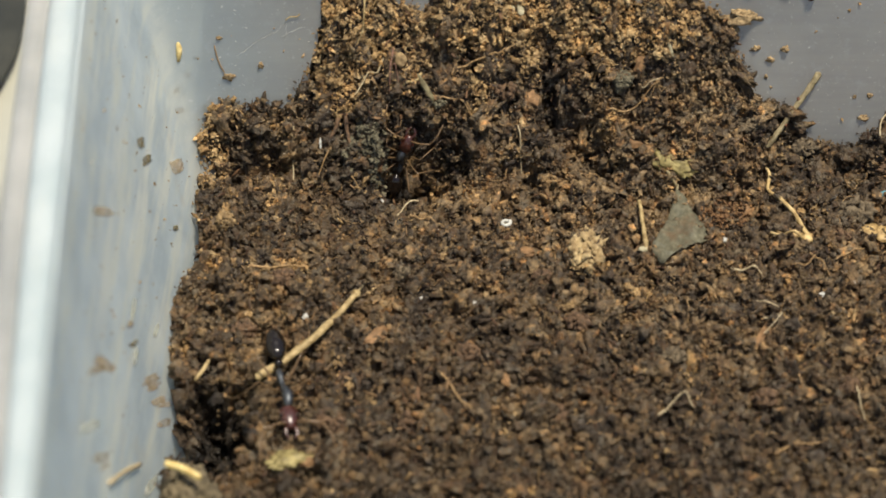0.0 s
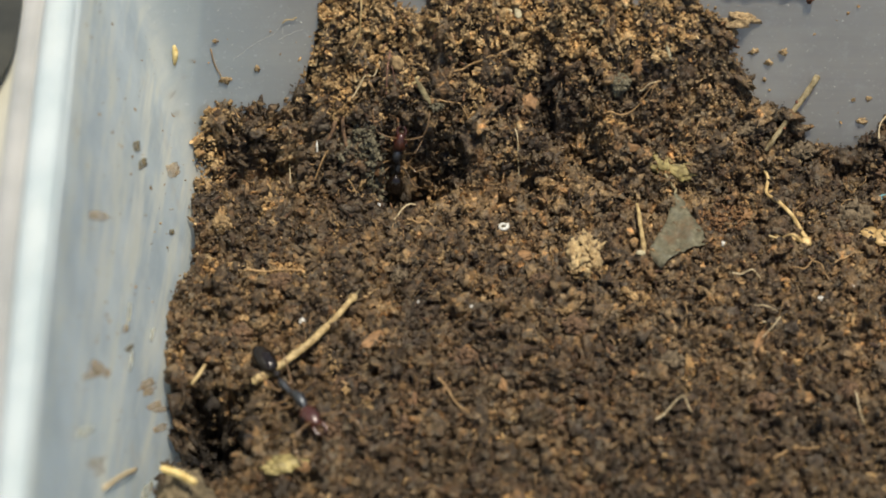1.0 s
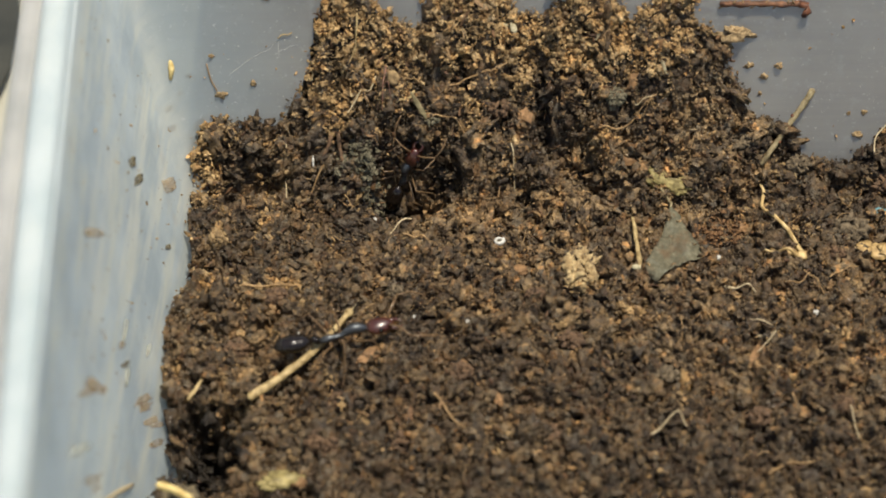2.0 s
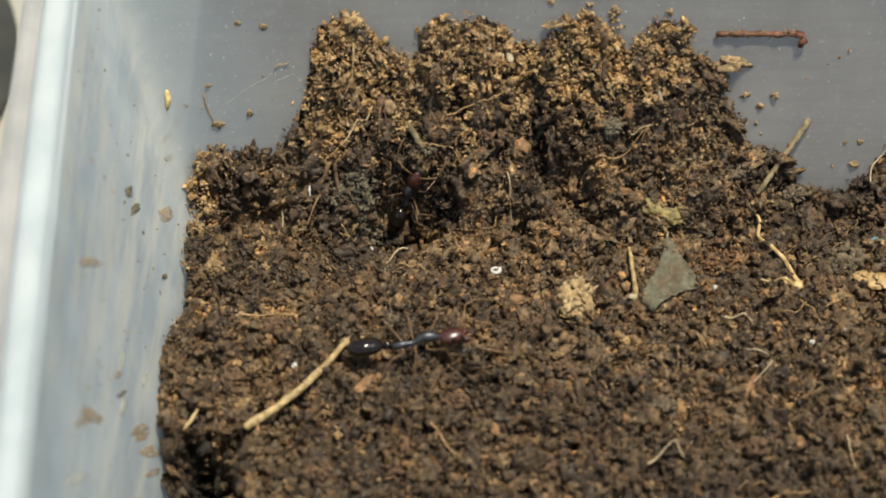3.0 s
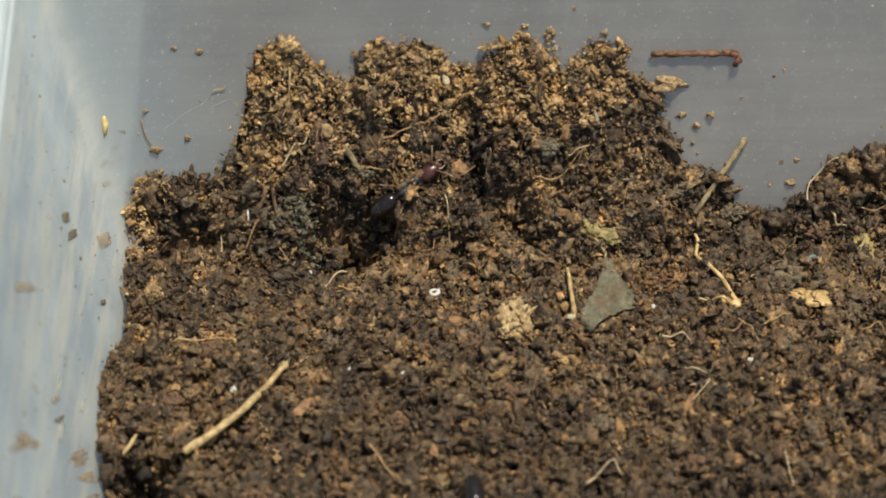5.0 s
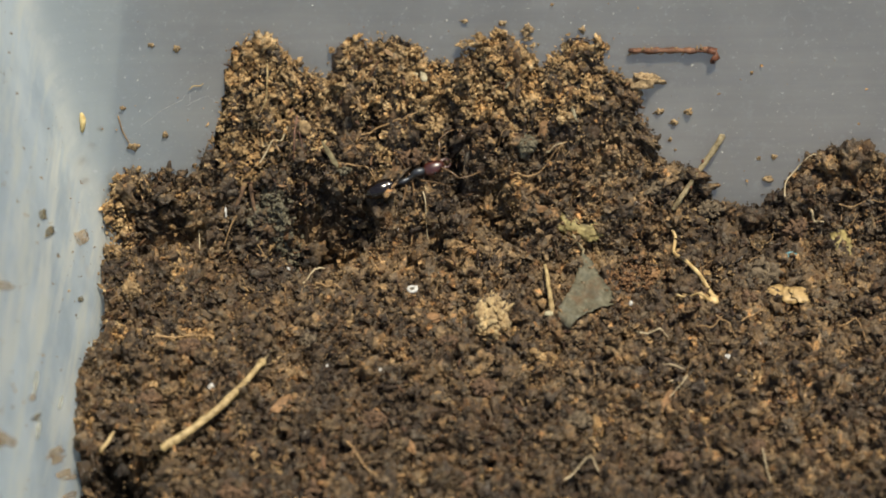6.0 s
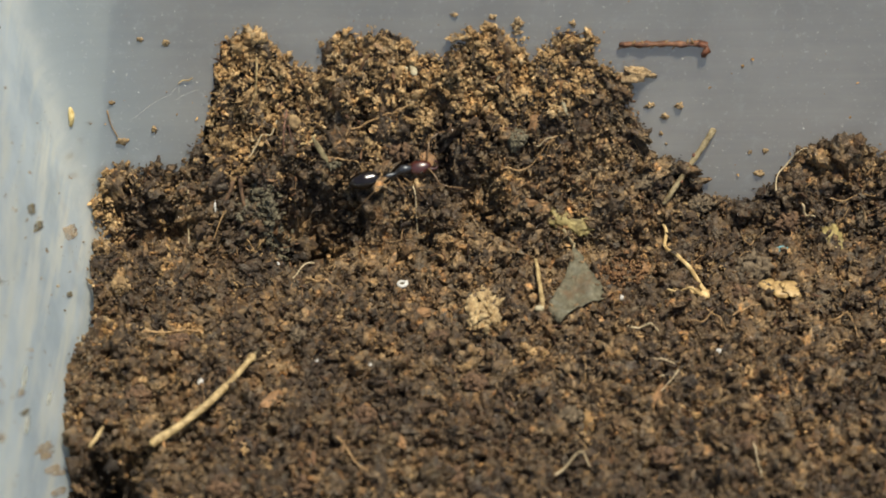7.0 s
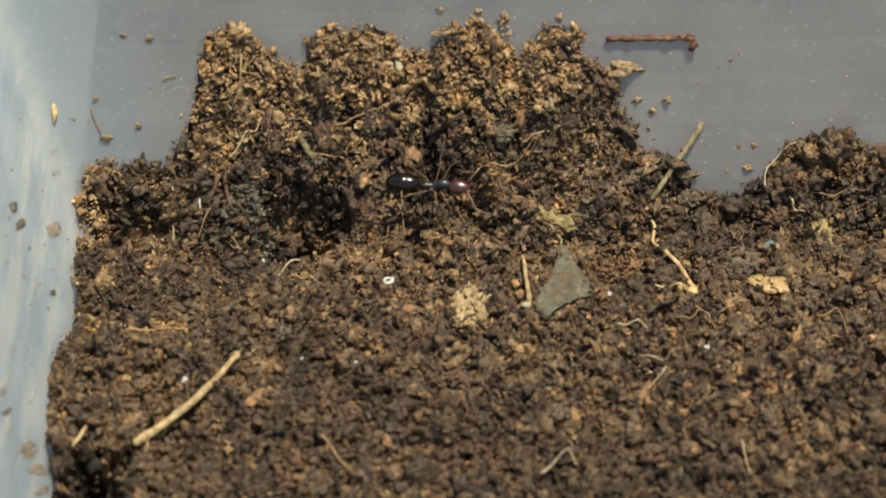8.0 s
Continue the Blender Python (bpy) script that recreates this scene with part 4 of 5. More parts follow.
build_rust()
for plan, r in (([(-10.5, 1.7), (-10.9, 1.1), (-11.5, 0.5)], 0.22), ([(-9.9, 1.7), (-9.8, 1), (-9.5, 0.3), (-8.8, -0.2)], 0.2)):
    strand("leaf_strip", plan, r, r * 0.6, BROWN_CLOD, "dark brown curled leaf strip by the nest", "leaf", "leaf strips", lift=0.35)
for x, y, size, turn in ((17.7, -0.6, (1.4, 0.79, 0.25), -14), (19.4, -0.7, (0.31, 0.78, 0.15), 15), (-13.8, -31, (1.4, 0.75, 0.2), 12), (40.6, -0.6, (0.61, 1.2, 0.25), 10)):
    nugget("yellow_flake", x, y, size, FLAKE, "crumpled yellow-green plant flake on the soil", "flake", "yellow plant flakes", 0.8, turn, sub=4)
for x, y, size, turn in ((-22.7, -20, (1.1, 0.3, 0.18), -62), (3.4, -22.6, (0.36, 0.72, 0.25), 15), (-7, -17.7, (1.1, 0.61, 0.3), 35), (5.2, -8.3, (0.86, 0.47, 0.25), -12),
                         (24.7, -17.3, (1.8, 0.55, 0.2), 56), (14.2, 0.2, (1.1, 0.4, 0.22), -3), (-12.1, -30.8, (0.7, 0.53, 0.25), 8), (15, 4.1, (0.5, 0.6, 0.35), 20), (17.1, 6.1, (0.55, 0.4, 0.3), 10), (5.8, 2.6, (0.7, 0.6, 0.4), 0), (24.3, -3.5, (0.65, 0.5, 0.3), 30)):
    nugget("wood_chip", x, y, size, CHIP, "small orange-brown wood chip on the soil", "wood chip", "wood chips", 0.7, turn, 0.15, sub=2)
for x, y, size, turn in ((-3.1, 2.8, (0.85, 0.3, 0.12), -40), (-0.2, -0.4, (1.2, 0.3, 0.14), -48)):
    nugget("seed", x, y, size, SEED, "flat greenish-tan seed by the nest hole", "seed", "", 0.35, turn, 0.3)
for x, y, r in ((22, -7.6, 0.25), (-12.9, -15.9, 0.3), (1, -14.2, 0.17), (-12.1, 0.7, 0.24), (-6.8, -3.1, 0.16), (29.7, -13.4, 0.24),
                (-3.4, -13.8, 0.16), (32.5, -11.9, 0.18), (36.1, -14.3, 0.2)):
    nugget("white_grit", x, y, (r * 0.95, r * 0.75, r * 0.65), WHITE, "tiny white mineral grain on the soil", "grit", "white grains", 0.9, x * 37, 0.3, sub=2)
for x, y, r, turn in ((4.8, 6.3, 0.5, -60), (12, 6.4, 0.42, 40), (17.5, 4.4, 0.42, -55), (4.1, 6.7, 0.3, 0)):
    nugget("pale_seed", x, y, (r * 0.9, r * 0.55, r * 0.4), CREAM, "small pale cream seed on the soil", "seed", "pale seeds", 0.35, turn, 0.3)
nugget("soil_lump", -5.3, 4.1, (0.5, 0.62, 0.4), LUMP, "small rounded tan lump of soil", "soil lump", "soil lumps", 0.3, 0, 0.4, sub=4)
clod(5.7, 4.8, (0.75, 1.3, 0.7), DRY, "pale dried soil lump hanging from the crest", 183)
clod(-2.1, 2.5, (0.7, 0.5, 0.3), MOSS, "grey-green lump beside the nest hole", 181)
clod(13.4, 3.3, (0.9, 1.0, 0.6), MOSS, "grey-green lump in the moist soil", 182)
clod(36.1, -2, (0.5, 0.35, 0.15), BLUE, "ragged turquoise blue fleck on the soil", 171, "blue_fleck", 0.4, 0.25)


def ring_shell():
    """A tiny white coiled shell, seen from above."""
    x, y = 3.7, -5.8
    z = surface(x, y) + 0.35
    pts = [(x + 0.34 * math.cos(a), y + 0.34 * math.sin(a), z + 0.02 * a) for a in [i * 2 * math.pi / 22 for i in range(25)]]
    ob = tagged(part("ring_shell", tube(pts, [0.09 + 0.004 * i for i in range(25)], 8), WHITE), "tiny white coiled shell on the soil", "shell")
    part("hollow", ball_bm((0.26, 0.26, 0.1), (x, y, z - 0.05), 2), LEAF, ob)


ring_shell()


# ---- crumbs on the bare plastic ----
CRUMB = plant_material("loose_crumb", (0.15, 0.100, 0.048), (0.42, 0.30, 0.155), 0.95, 3200)
for i, (x, z, r) in enumerate(((27.4, 9.6, 0.42), (26.2, 8.7, 0.34), (24.9, 9.6, 0.3), (25.9, 7.2, 0.2), (8.3, 17.4, 0.3), (11.5, 17.2, 0.25), (13.6, 16.6, 0.5), (18.2, 16.6, 0.25), (23.5, 12.4, 0.95), (22.9, 11.4, 0.6), (-18, 15.6, 0.22), (-15.9, 15.3, 0.25), (-20.7, 10.3, 0.28), (-23.5, 7.2, 0.26), (-20, 7, 0.36), (-17.2, 8, 0.32), (-22.7, 8.6, 0.24), (34.4, 3.7, 0.36), (33.6, 5.5, 0.2), (34.9, 5.6, 0.2), (13.6, 15.9, 0.3), (26.4, 6.3, 0.15))):
    nugget("loose_crumb", x, 0, (r * (0.7 + 0.45 * (i % 3) / 2), r * 0.5, r * (0.6 + 0.45 * (i % 4) / 3)), CRUMB, "light brown soil crumb stuck to the tub wall", "crumb", "crumbs on the bare wall", 1.1, 0, 0, sub=3 if r < 0.5 else 4, at=on_back(x, z, r * 0.3))
tagged(part("wisp", tube(spline([on_back(x, z, 0.2) for x, z in [(-15.0, 11.9), (-14.6, 12.2), (-14.1, 12.2), (-13.8, 12.4)]], 12), [0.06] * 12, 5), STRAW), "short straw wisp stuck to the tub wall", "straw")
for plan in ([(-15.0, 11.7), (-15.8, 10.9), (-17.2, 10.2), (-19.2, 8.8)], [(-15.0, 11.7), (-15.0, 10.9), (-15.0, 10.2)], [(-13.6, 11.3), (-14.6, 10.8), (-15.4, 10.4)]):
    line = spline([on_back(x, z, 0.03) for x, z in plan], 20)
    line = [p + Vector((0.12 * noise.noise(p * 1.9), 0, 0.12 * noise.noise(p * 1.9 + Vector((7, 0, 0))))) for p in line]
    tagged(part("thread", tube(line, [0.014 + 0.008 * math.sin(i * 2.3) for i in range(20)], 4), WHITE), "hair-thin pale dusty thread on the tub wall", "thread", "dusty threads on the wall")
tagged(part("wisp", tube(spline([on_back(x, z, 0.15) for x, z in [(-21.1, 9.7), (-20.8, 8.4), (-20.3, 7.4)]], 8), [0.06] * 8, 5), ROOT), "hair-thin root stuck to the tub wall", "root")


def wall_speck(y, z, size, material, seed, turn=0.0):
    """A dried speck lying flat against the side wall; size: along the wall, up it, thickness."""
    bm = bmesh.new()
    bmesh.ops.create_icosphere(bm, subdivisions=3, radius=1.0)
    c, s = math.cos(radians(turn)), math.sin(radians(turn))
    slant = 0.45 / (0.09 + side_x(y, z) - side_x(y, z + 1))  # stains have run further where the wall is steeper
    for v in bm.verts:
        k = 1 + 0.8 * noise.fractal(v.co * 1.4 + Vector((seed * 3.1, 0, 0)), 0.8, 2.0, 3)
        a, b = v.co.x * size[0] * k, v.co.y * size[1] * k
        a, b = a * c - b * s, a * s + b * c
        py, pz = y + 1.1 * a - slant * b, z + slant * b
        v.co = Vector((side_x(py, pz) + 0.03 + size[2] * (0.7 + v.co.z), py, pz))
    return tagged(part("dried_stain", bm, material), "flat stain of dried mud on the tub wall" if material is not LIME else "pale limescale streak dried on the tub wall", "stain", "stains on the tub wall")


STRAW_YELLOW = plant_material("yellow_straw", (0.48, 0.33, 0.10), (0.78, 0.62, 0.27), 0.55, 1500)
OLIVE_CLOD = plant_material("olive_clod", (0.065, 0.050, 0.027), (0.17, 0.132, 0.075), 0.9, 1400)


def stain_material(name, low, high, cover):
    """A thin dried film, thick in some places and worn through in others."""
    m = Nodes(name)
    v = m.noise(1100, 4, 0.65)
    m.set(Base_Color=m.ramp(v, [(0.35, low), (0.65, high)]), Roughness=0.85)
    film = m.node("MixShader", Fac=m.ramp(m.noise(900, 3, 0.6), [(0.35, (cover * 0.45,) * 3), (0.6, (cover,) * 3)]))
    m.put(film.inputs[1], m.node("BsdfTransparent").outputs[0])
    m.put(film.inputs[2], m.bsdf.outputs[0])
    m.put(m.out.inputs["Surface"], film.outputs[0])
    return m.mat


MUD = stain_material("dried_mud", (0.42, 0.26, 0.10), (0.60, 0.43, 0.21), 0.36)
LIME = stain_material("dried_lime", (0.66, 0.64, 0.48), (0.82, 0.80, 0.64), 0.35)
OLIVE = stain_material("olive_mud", (0.13, 0.105, 0.05), (0.30, 0.235, 0.12), 0.7)
for i, (y, z, a, b, turn, mat) in enumerate(((-7.7, 11.4, 1, 0.66, 15, OLIVE), (-8, 9.7, 0.88, 0.99, 20, OLIVE), (-22, 17.4, 0.75, 2, 0, MUD),
                                             (-32.4, 11.6, 0.75, 2.4, -30, MUD), (-34.5, 13.3, 0.62, 1.5, 0, MUD), (-2.5, 3.8, 1.2, 1.5, 0, MUD), (-23.6, 0.3, 0.88, 1.3, 30, MUD), (-23.6, -0.6, 0.62, 1.1, 0, MUD),
                                             (-23.5, -2.4, 0.62, 1.3, 0, MUD), (-22.3, -4.2, 0.38, 1.3, 0, MUD), (-24, -4.5, 0.62, 1.1, 0, MUD), (-8, 1.9, 0.5, 0.66, 0, OLIVE), (-24.6, 5.5, 0.5, 0.77, 0, OLIVE),
                                             (-24.1, 7.2, 0.62, 0.55, 10, MUD), (2.8, 5.3, 0.56, 0.88, 0, LUMP), (3.9, 6.6, 0.5, 0.88, 40, LUMP), (-39.9, 13, 0.75, 1.7, 0, LIME), (-39, 8.6, 0.88, 1.3, 0, MUD),
                                             (-38.6, 7.1, 0.5, 0.88, 0, MUD), (-25.1, 4.7, 1.6, 0.44, 6, LIME), (-22.4, 7, 1.9, 0.44, 4, LIME), (-19.3, 1.4, 1.2, 0.4, 0, LIME), (-29.9, -5.3, 1.4, 0.77, -12, LIME))):
    wall_speck(y, z, (a * 0.55, b * 0.55, 0.02), mat, i, turn)


def build_dust():
    """Fine dust and crumbs strewn over the bare plastic, and specks dried onto the wall."""
    rng = np.random.RandomState(31)
    shapes = crumb_shapes(8, 1, 91, 0.8)
    x, z = rng.uniform(-24, 52, 1500), rng.uniform(0, 22, 1500)
    gap = z - np.interp(x, CREST_X, CREST_Z)
    keep = (gap > 0) & (rng.uniform(size=1500) < np.clip(0.35 * np.exp(-gap / 2.0) + 0.06, 0, 1)) & (x > -22.5 - 0.25 * z)
    r = 0.04 + 0.16 * rng.uniform(size=1500) ** 4
    v, t = crumbs(np.stack([x, BACK + LEAN * z - r * 0.4, z], -1)[keep], r[keep], shapes, rng)
    tagged(new("wall_dust", mesh_from("wall_dust", v, t, DRY, False)), "fine soil dust on the bare plastic wall", "dust", kind="stuff")
    x, z = rng.uniform(-24, 52, 1500), rng.uniform(0, 22, 1500)
    keep = (z > np.interp(x, CREST_X, CREST_Z)) & (x > -22.5 - 0.25 * z)
    r = 0.02 + 0.06 * rng.uniform(size=1500) ** 3
    v, t = crumbs(np.stack([x, BACK + LEAN * z - r * 0.3, z], -1)[keep], r[keep], shapes, rng)
    tagged(new("white_dust", mesh_from("white_dust", v, t, WHITE, False)), "white mineral dust on the bare plastic wall", "dust", kind="stuff")
    y, z = rng.uniform(-45, 4, 300), rng.uniform(1, 25, 300)
    r = 0.03 + 0.14 * rng.uniform(size=300) ** 4
    v, t = crumbs(np.stack([side_x(y, z) + 0.02, y, z], -1), r, shapes, rng)
    tagged(new("wall_specks", mesh_from("wall_specks", v, t, LUMP, False)), "fine soil specks dried onto the tub wall", "dust", kind="stuff")


build_dust()
tagged(part("wall_straw", tube(spline([(side_x(y, z) + 0.2, y, z) for y, z in [(-38.9, 5.6), (-35.1, 2.4), (-31.4, -1.0)]], 10), [0.2] * 10, 7, 0.2), PALE_ROOT),
       "pale straw stuck to the tub wall", "straw")
tagged(part("straw_scrap", tube(spline([on_back(x + 0.9, z, 1.1) for x, z in [(-25.0, 10.3), (-24.9, 9.7), (-25.0, 8.7)]], 8), [0.12, 0.2, 0.26, 0.28, 0.28, 0.26, 0.2, 0.12], 7, 0.3), STRAW_YELLOW), "short yellow straw scrap stuck in the tub corner", "straw")
nugget("olive_clod", -21.4, -34.3, (2.1, 2.6, 2.0), OLIVE_CLOD, "olive-brown smooth soil clod by the tub wall", "soil lump", rough=0.35, sub=5, lift=1.2)
tagged(part("straw_strip", tube(spline([(-22.9, -33.7, 1.8), (-21.7, -34.1, 1.8), (-20.2, -35.0, 1.7)], 12), [0.26, 0.3, 0.32, 0.31, 0.32, 0.3, 0.31, 0.32, 0.3, 0.3, 0.28, 0.24], 7, 0.15), STRAW_YELLOW),
       "bright yellow straw strip on an olive clod", "straw")
tagged(part("straw_sliver", tube(spline([(-21.4, -22.9, -0.5), (-20.9, -22.2, -0.2), (-20.4, -21.3, 0.1)], 8), [0.14, 0.15, 0.16, 0.17, 0.17, 0.17, 0.15, 0.12], 7, 0.2), STRAW),
       "small straw sliver at the edge of the pit", "straw")


def build_moss():
    """A tuft of grey-green mouldy crumbs by the nest hole."""
    rng = np.random.RandomState(8)
    x, y = rng.normal(-7.7, 0.9, 260), rng.normal(0.3, 0.5, 260)
    rise = clods(x, y) + 0.25 + rng.uniform(-0.2, 0.5, 260)
    v, t = crumbs(np.stack([x, y, lie(x, y)], -1) + upright(x, y)[0] * rise[:, None], rng.uniform(0.1, 0.3, 260), crumb_shapes(8, 2, 77, 0.9), rng)
    tagged(new("mossy_crumbs", mesh_from("mossy_crumbs", v, t, MOSS, False)), "grey-green mouldy crumbs beside the nest hole", "moss", kind="stuff")


build_moss()


# ---- ants ----
def build_ant(k, label, reach=1.0, plump=1.0):
    """An ant, head towards +x, standing on its local ground; k: size; reach: length of the waist; plump: size of the rear body. Returns the thing and its legs and feelers with their joints."""
    ant = tagged(new("ant"), label, "ant")

    def scaled(bm):
        bmesh.ops.scale(bm, vec=(k, k, k), verts=bm.verts)
        return bm

    back, fore = -3.35 * reach, 3.35 * reach
    gaster = ball_bm((1.55 * plump, 0.84 * plump, 0.66 * plump), (back, 0, 1.95), 4, 0.0)
    for v in gaster.verts:
        u = (v.co.x - back) / (1.55 * plump)
        v.co.y *= 1 + 0.10 * u
        v.co.z = 1.95 + (v.co.z - 1.95) * (1 + 0.04 * math.cos(u * 9))
    part("gaster", scaled(gaster), BLACK_SHELL, ant, "glossy black rear body")
    part("petiole", scaled(tube(spline([(-1.95 * reach, 0, 1.6), (-1.65 * reach, 0, 1.85), (-1.4 * reach, 0, 1.5), (-1.1 * reach, 0, 1.5)], 10), [0.16, 0.2, 0.3, 0.34, 0.3, 0.22, 0.17, 0.17, 0.18, 0.2], 12)), BLACK_SHELL, ant)
    part("thorax", scaled(tube(spline([(-1.3 * reach, 0, 1.5), (-0.6 * reach, -0.06, 1.75), (0.3 * reach, 0.0, 1.7), (1.2 * reach, 0.16, 2.0), (2.0 * reach, 0.1, 1.95), (2.4 * reach, 0, 1.85)], 16),
                               [0.18, 0.24, 0.28, 0.28, 0.25, 0.21, 0.21, 0.26, 0.34, 0.40, 0.42, 0.40, 0.35, 0.28, 0.21, 0.17], 14)), GREY_SHELL, ant, "grey-black ridged mid body")
    skull = ball_bm((1.0, 0.68, 0.5), (fore, 0, 1.9), 4)
    for v in skull.verts:
        u = (v.co.x - fore) / 1.0
        v.co.y *= 1 - 0.22 * u
    head = part("head", scaled(skull), RED_SHELL, ant, "dark red-brown head")
    joints = []
    for s in (1, -1):
        part("eye", scaled(ball_bm((0.2, 0.14, 0.18), (fore - 0.05, 0.58 * s, 2.1), 2)), BLACK_SHELL, head)
        part("mandible", scaled(tube(spline([(fore + 0.8, 0.32 * s, 1.8), (fore + 1.3, 0.4 * s, 1.7), (fore + 1.7, 0.12 * s, 1.6)], 8), [0.17, 0.17, 0.15, 0.13, 0.11, 0.09, 0.06, 0.03], 8)), RED_SHELL, head)
        base = Vector((fore + 0.65, 0.35 * s, 2.25)) * k
        feeler = part("antenna", scaled(tube(spline([(0, 0, 0), (0.5, 0.8 * s, 0.45), (0.9, 1.7 * s, 0.35)], 8), [0.085] * 8, 6)), LEG_SHELL, ant)
        part("whip", scaled(tube(spline([(0.9, 1.7 * s, 0.35), (1.9, 2.0 * s, 0.2), (3.0, 2.0 * s, -0.4)], 8), [0.06, 0.07, 0.07, 0.075, 0.08, 0.08, 0.075, 0.05], 6)), LEG_SHELL, feeler)
        feeler.location = base * MM
        joints.append((feeler, base, 0.5 + s, 10.0))
        for i, (x, knee, ankle, toe) in enumerate(((1.3, (0.9, 1.4, 1.0), (1.7, 2.1, -0.6), (2.4, 2.5, -1.45)),
                                                   (0.4, (0.1, 1.6, 1.05), (0.0, 2.7, -0.6), (-0.3, 3.4, -1.45)),
                                                   (-0.6, (-1.3, 1.4, 1.1), (-2.6, 2.1, -0.6), (-3.5, 2.6, -1.45)))):
            at = Vector((x * reach, 0.28 * s, 1.5)) * k
            knee, ankle, toe = ((p[0], p[1] * s, p[2]) for p in (knee, ankle, toe))
            leg = part("leg", scaled(tube(spline([(0, 0, 0), (0.05, 0.3 * s, -0.1), knee], 8), [0.13, 0.12, 0.08, 0.085, 0.09, 0.08, 0.07, 0.055], 8)), LEG_SHELL, ant)
            part("shin", scaled(tube(spline([knee, ankle], 6), [0.05, 0.058, 0.06, 0.058, 0.05, 0.04], 7)), LEG_SHELL, leg)
            part("foot", scaled(tube(spline([ankle, toe], 5), [0.036, 0.032, 0.03, 0.03, 0.022], 6)), LEG_SHELL, leg)
            leg.location = at * MM
            joints.append((leg, at, math.pi * ((i + (s > 0)) % 2), 17.0))
    return ant, joints


# seconds, place on the plan, heading
WANDERER = [
    (0, -14.8, -23.1, -79), (0.2, -13.7, -24.0, -71), (0.4, -13.7, -25.0, -71), (0.6, -13.3, -25.2, -65), (0.8, -13.5, -24.4, -63), (1, -13.4, -23.2, -57),
    (1.2, -13.3, -21.1, -35), (1.3, -13.2, -19.4, -21), (1.5, -12.2, -18.4, -2), (1.7, -11.1, -17.9, 11), (2.25, -8.4, -16.2, 15), (2.8, -5.4, -14.8, 17),
    (3, -3.5, -14.7, 10), (3.3, -1.0, -15.2, -3), (3.5, -0.7, -15.1, -1), (3.6, -0.0, -15.5, -3), (3.7, 1.1, -16.3, -16), (3.8, 2.3, -17.1, -26),
    (3.9, 3.7, -17.8, -34), (4, 4.7, -19.1, -42), (4.2, 7.1, -21.2, -54), (4.4, 7.2, -23.9, -66), (4.5, 7.4, -25.6, -76), (4.7, 7.2, -27.8, -82),
    (5.2, 6.9, -34.4, -84), (5.8, 7.2, -38.3, -81), (8, 7.4, -38.8, -79),]
# seconds, middle of the body, rise of the head, heading
DIGGER = [
    (0, -5.3, 0.7, 1.0, 73, 25), (0.3, -5.2, 0.7, 1.0, 74, 27), (0.6, -5.3, 0.7, 1.2, 79, 51), (1, -5.3, 0.8, 1.3, 79, 55), (1.5, -5.2, 0.9, 1.3, 77, 41),
    (1.7, -5.0, 0.9, 1.3, 70, 17), (2.8, -3.9, 1.3, 1.9, 68, 11), (3, -3.9, 1.3, 1.9, 70, 15), (3.3, -2.5, 0.7, 2.0, 59, 7), (3.5, -2.7, 0.6, 2.2, 55, 8),
    (3.7, -2.4, 0.7, 2.8, 55, 15), (4, -0.3, 0.9, 4.4, 58, 47), (4.2, -0.6, 0.9, 4.9, 52, 45), (4.5, -0.1, 0.9, 5.1, 51, 47), (4.7, 0.4, 1.0, 5.4, 44, 36),
    (5.8, 3.6, 1.6, 6.5, 10, 12), (6, 3.4, 1.5, 6.4, 15, 16), (6.3, 3.4, 1.4, 6.2, 6, 9), (6.6, 3.5, 1.3, 6.1, 9, 11), (6.9, 3.2, 1.2, 6.0, 3, 7),
    (7, 3.0, 1.5, 6.3, 8, 10), (7.2, 3.3, 1.6, 6.5, 12, 13), (7.3, 4.0, 1.6, 6.5, 13, 14), (7.5, 5.5, 1.5, 6.4, 11, 9), (7.6, 6.4, 1.4, 6.2, 12, 7),
    (7.7, 7.1, 1.3, 6.0, 6, 1), (7.8, 7.2, 1.1, 5.7, 1, -3), (8, 7.4, 0.7, 5.3, -2, -6),
]
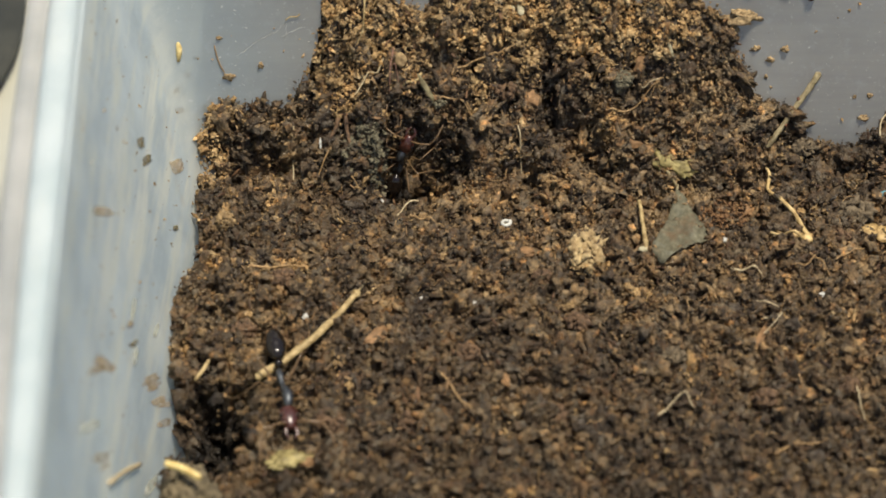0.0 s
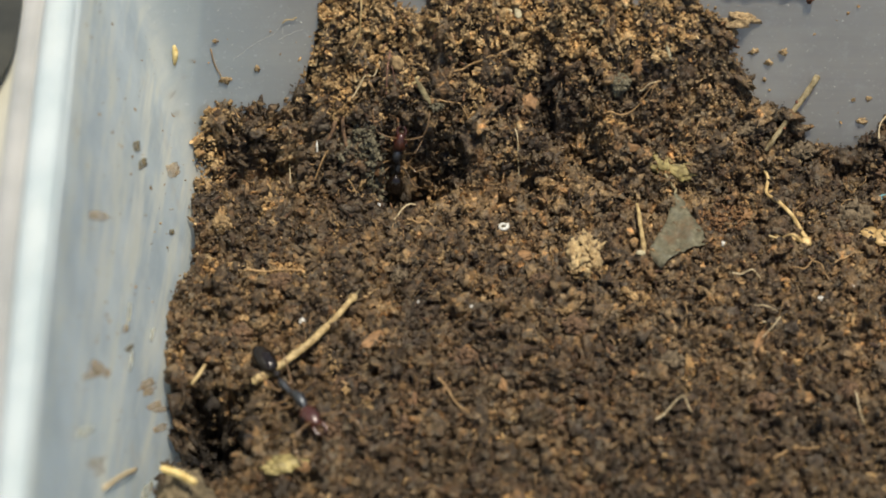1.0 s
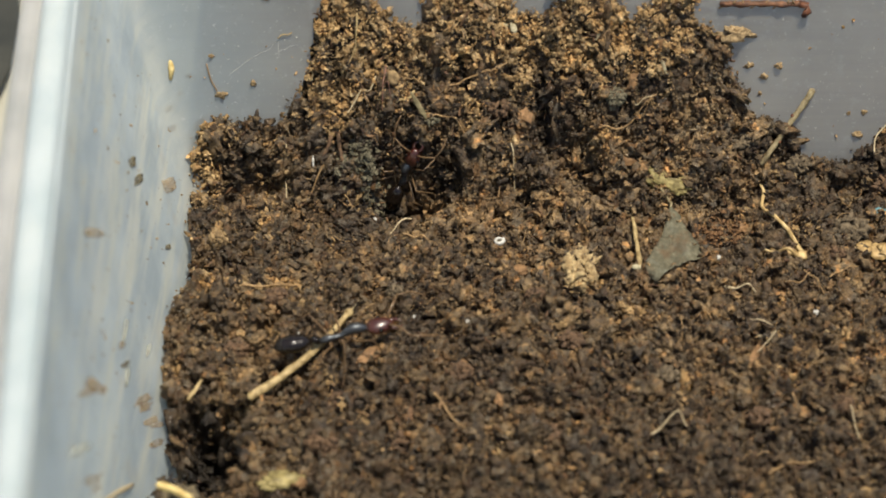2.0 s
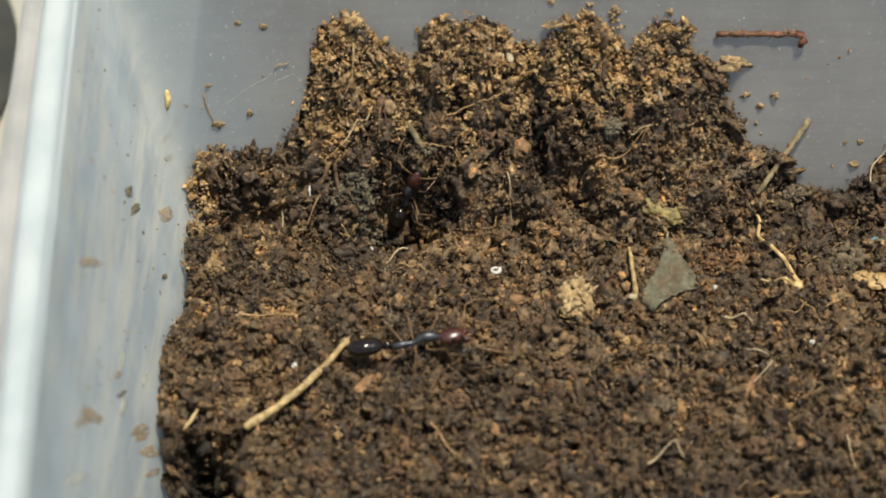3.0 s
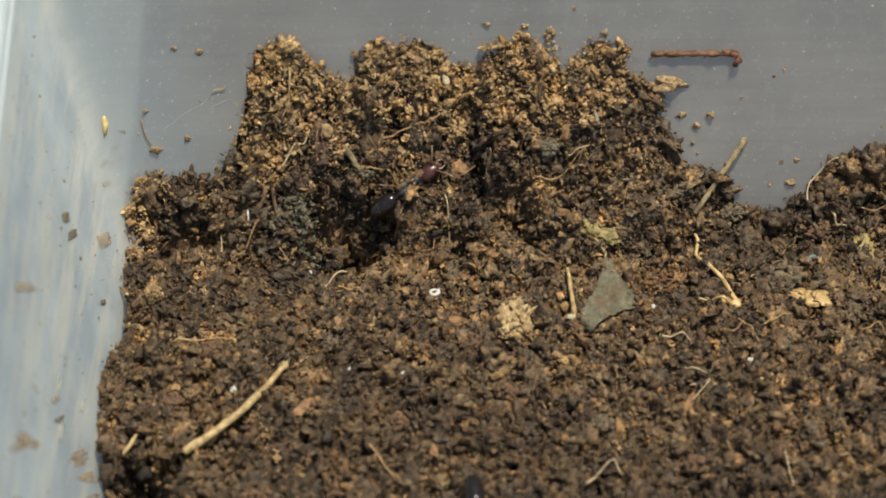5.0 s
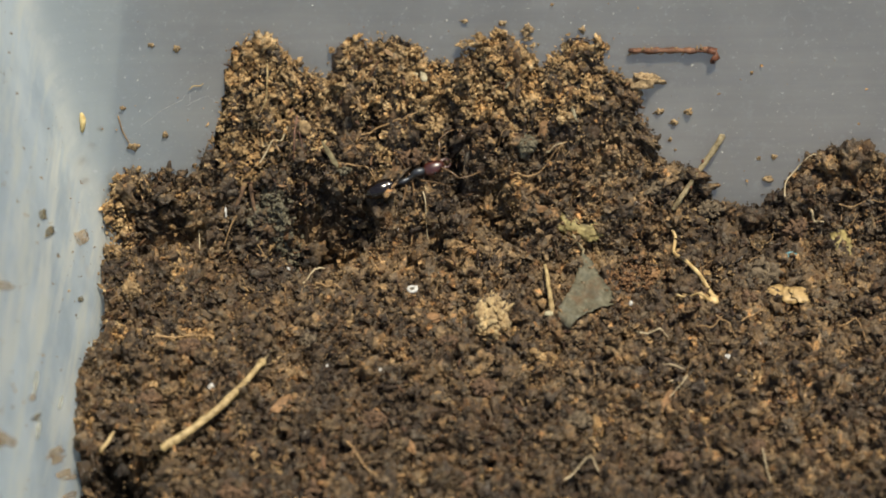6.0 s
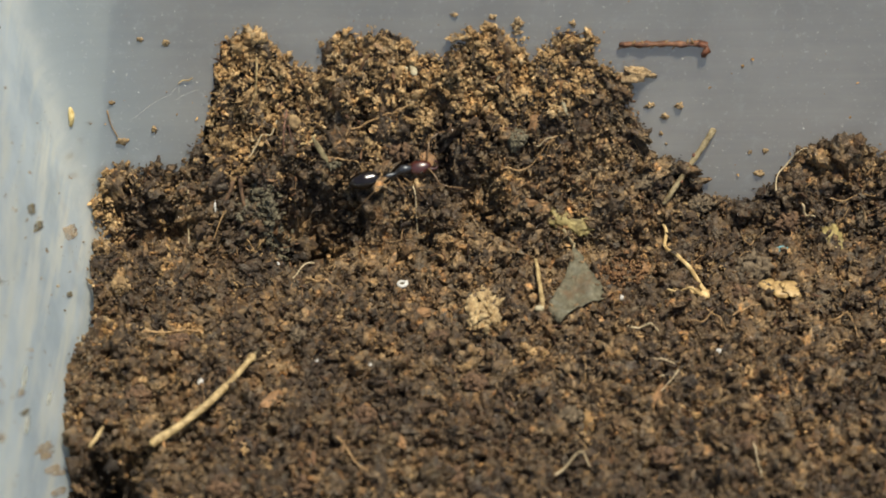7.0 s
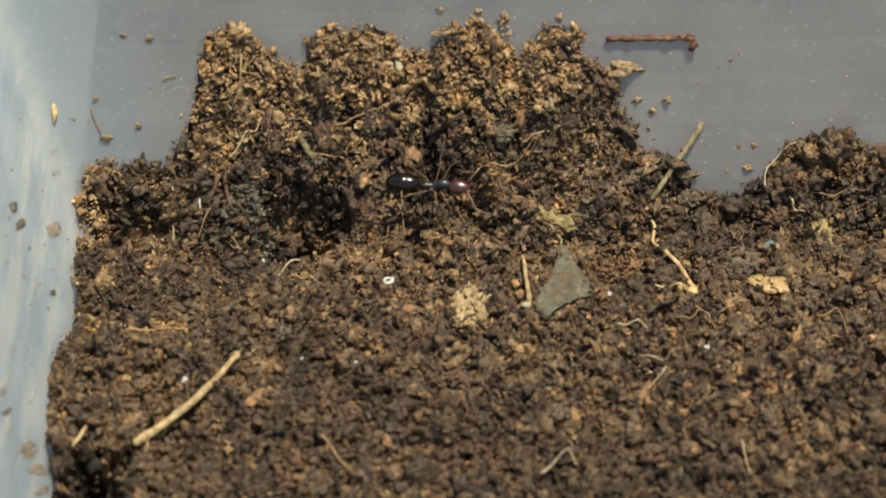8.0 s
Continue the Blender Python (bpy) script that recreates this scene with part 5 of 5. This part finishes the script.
wanderer, wanderer_joints = build_ant(1.12, "slender black ant with a reddish head walking over the soil", 0.97, 0.88)
digger, digger_joints = build_ant(0.92, "slender black ant with a reddish head at its nest hole", 0.78)


def stance(x, y, turn):
    """Pose of an ant that stands on the soil, level with the slope along and across its body."""
    c, s = math.cos(radians(turn)), math.sin(radians(turn))
    rise = lambda u, v: height(x + u * c - v * s, y + u * s + v * c)
    ahead = Vector((c, s, (rise(2.5, 0) - rise(-2.5, 0)) / 5)).normalized()
    side = Vector((-s, c, (rise(0, 1.5) - rise(0, -1.5)) / 3))
    over = ahead.cross(side).normalized()
    side = over.cross(ahead)
    steep = ahead.z / math.hypot(ahead.x, ahead.y)
    clear = max(surface(x + u * c, y + u * s) - height(x, y) - u * steep for u in (-2.5, -1.2, 0.0, 1.2, 2.5)) * over.z - 0.5
    turned = Matrix((ahead, side, over)).transposed().to_4x4()
    return Matrix.Translation((Vector((x, y, height(x, y))) + over * max(clear, 0.2)) * MM) @ turned


def cling(x, y, z, rise, turn):
    """Pose of an ant that climbs about the steep heap, its back turned away from the slope; x, y, z: the middle of its body."""
    a, b = radians(rise), radians(turn)
    ahead = Vector((math.cos(a) * math.cos(b), math.cos(a) * math.sin(b), math.sin(a)))
    side = Vector((0, -0.55, 0.83)).cross(ahead).normalized()
    over = ahead.cross(side)
    turned = Matrix((ahead, side, over)).transposed().to_4x4()
    return Matrix.Translation((Vector((x, y, z)) - over * 1.6) * MM) @ turned


def motions():
    rows_of = {wanderer: [(t, stance(*row)) for t, *row in WANDERER], digger: [(t, cling(*row)) for t, *row in DIGGER]}
    for ant, joints, still in ((wanderer, wanderer_joints, 5.8), (digger, digger_joints, 9.0)):
        walk(ant, rows_of[ant])
        for limb, at, phase, swing in joints:
            steps = []
            for i in range(81):
                t = i / 10
                pace = 0.4 if ant is digger and t < 5 else 1.0
                a = swing * math.sin(2 * math.pi * 2.7 * pace * min(t, still) + phase)
                steps.append((t, pose(*(at * MM), a * 0.35, 0, a)))
            walk(limb, steps)


motions()
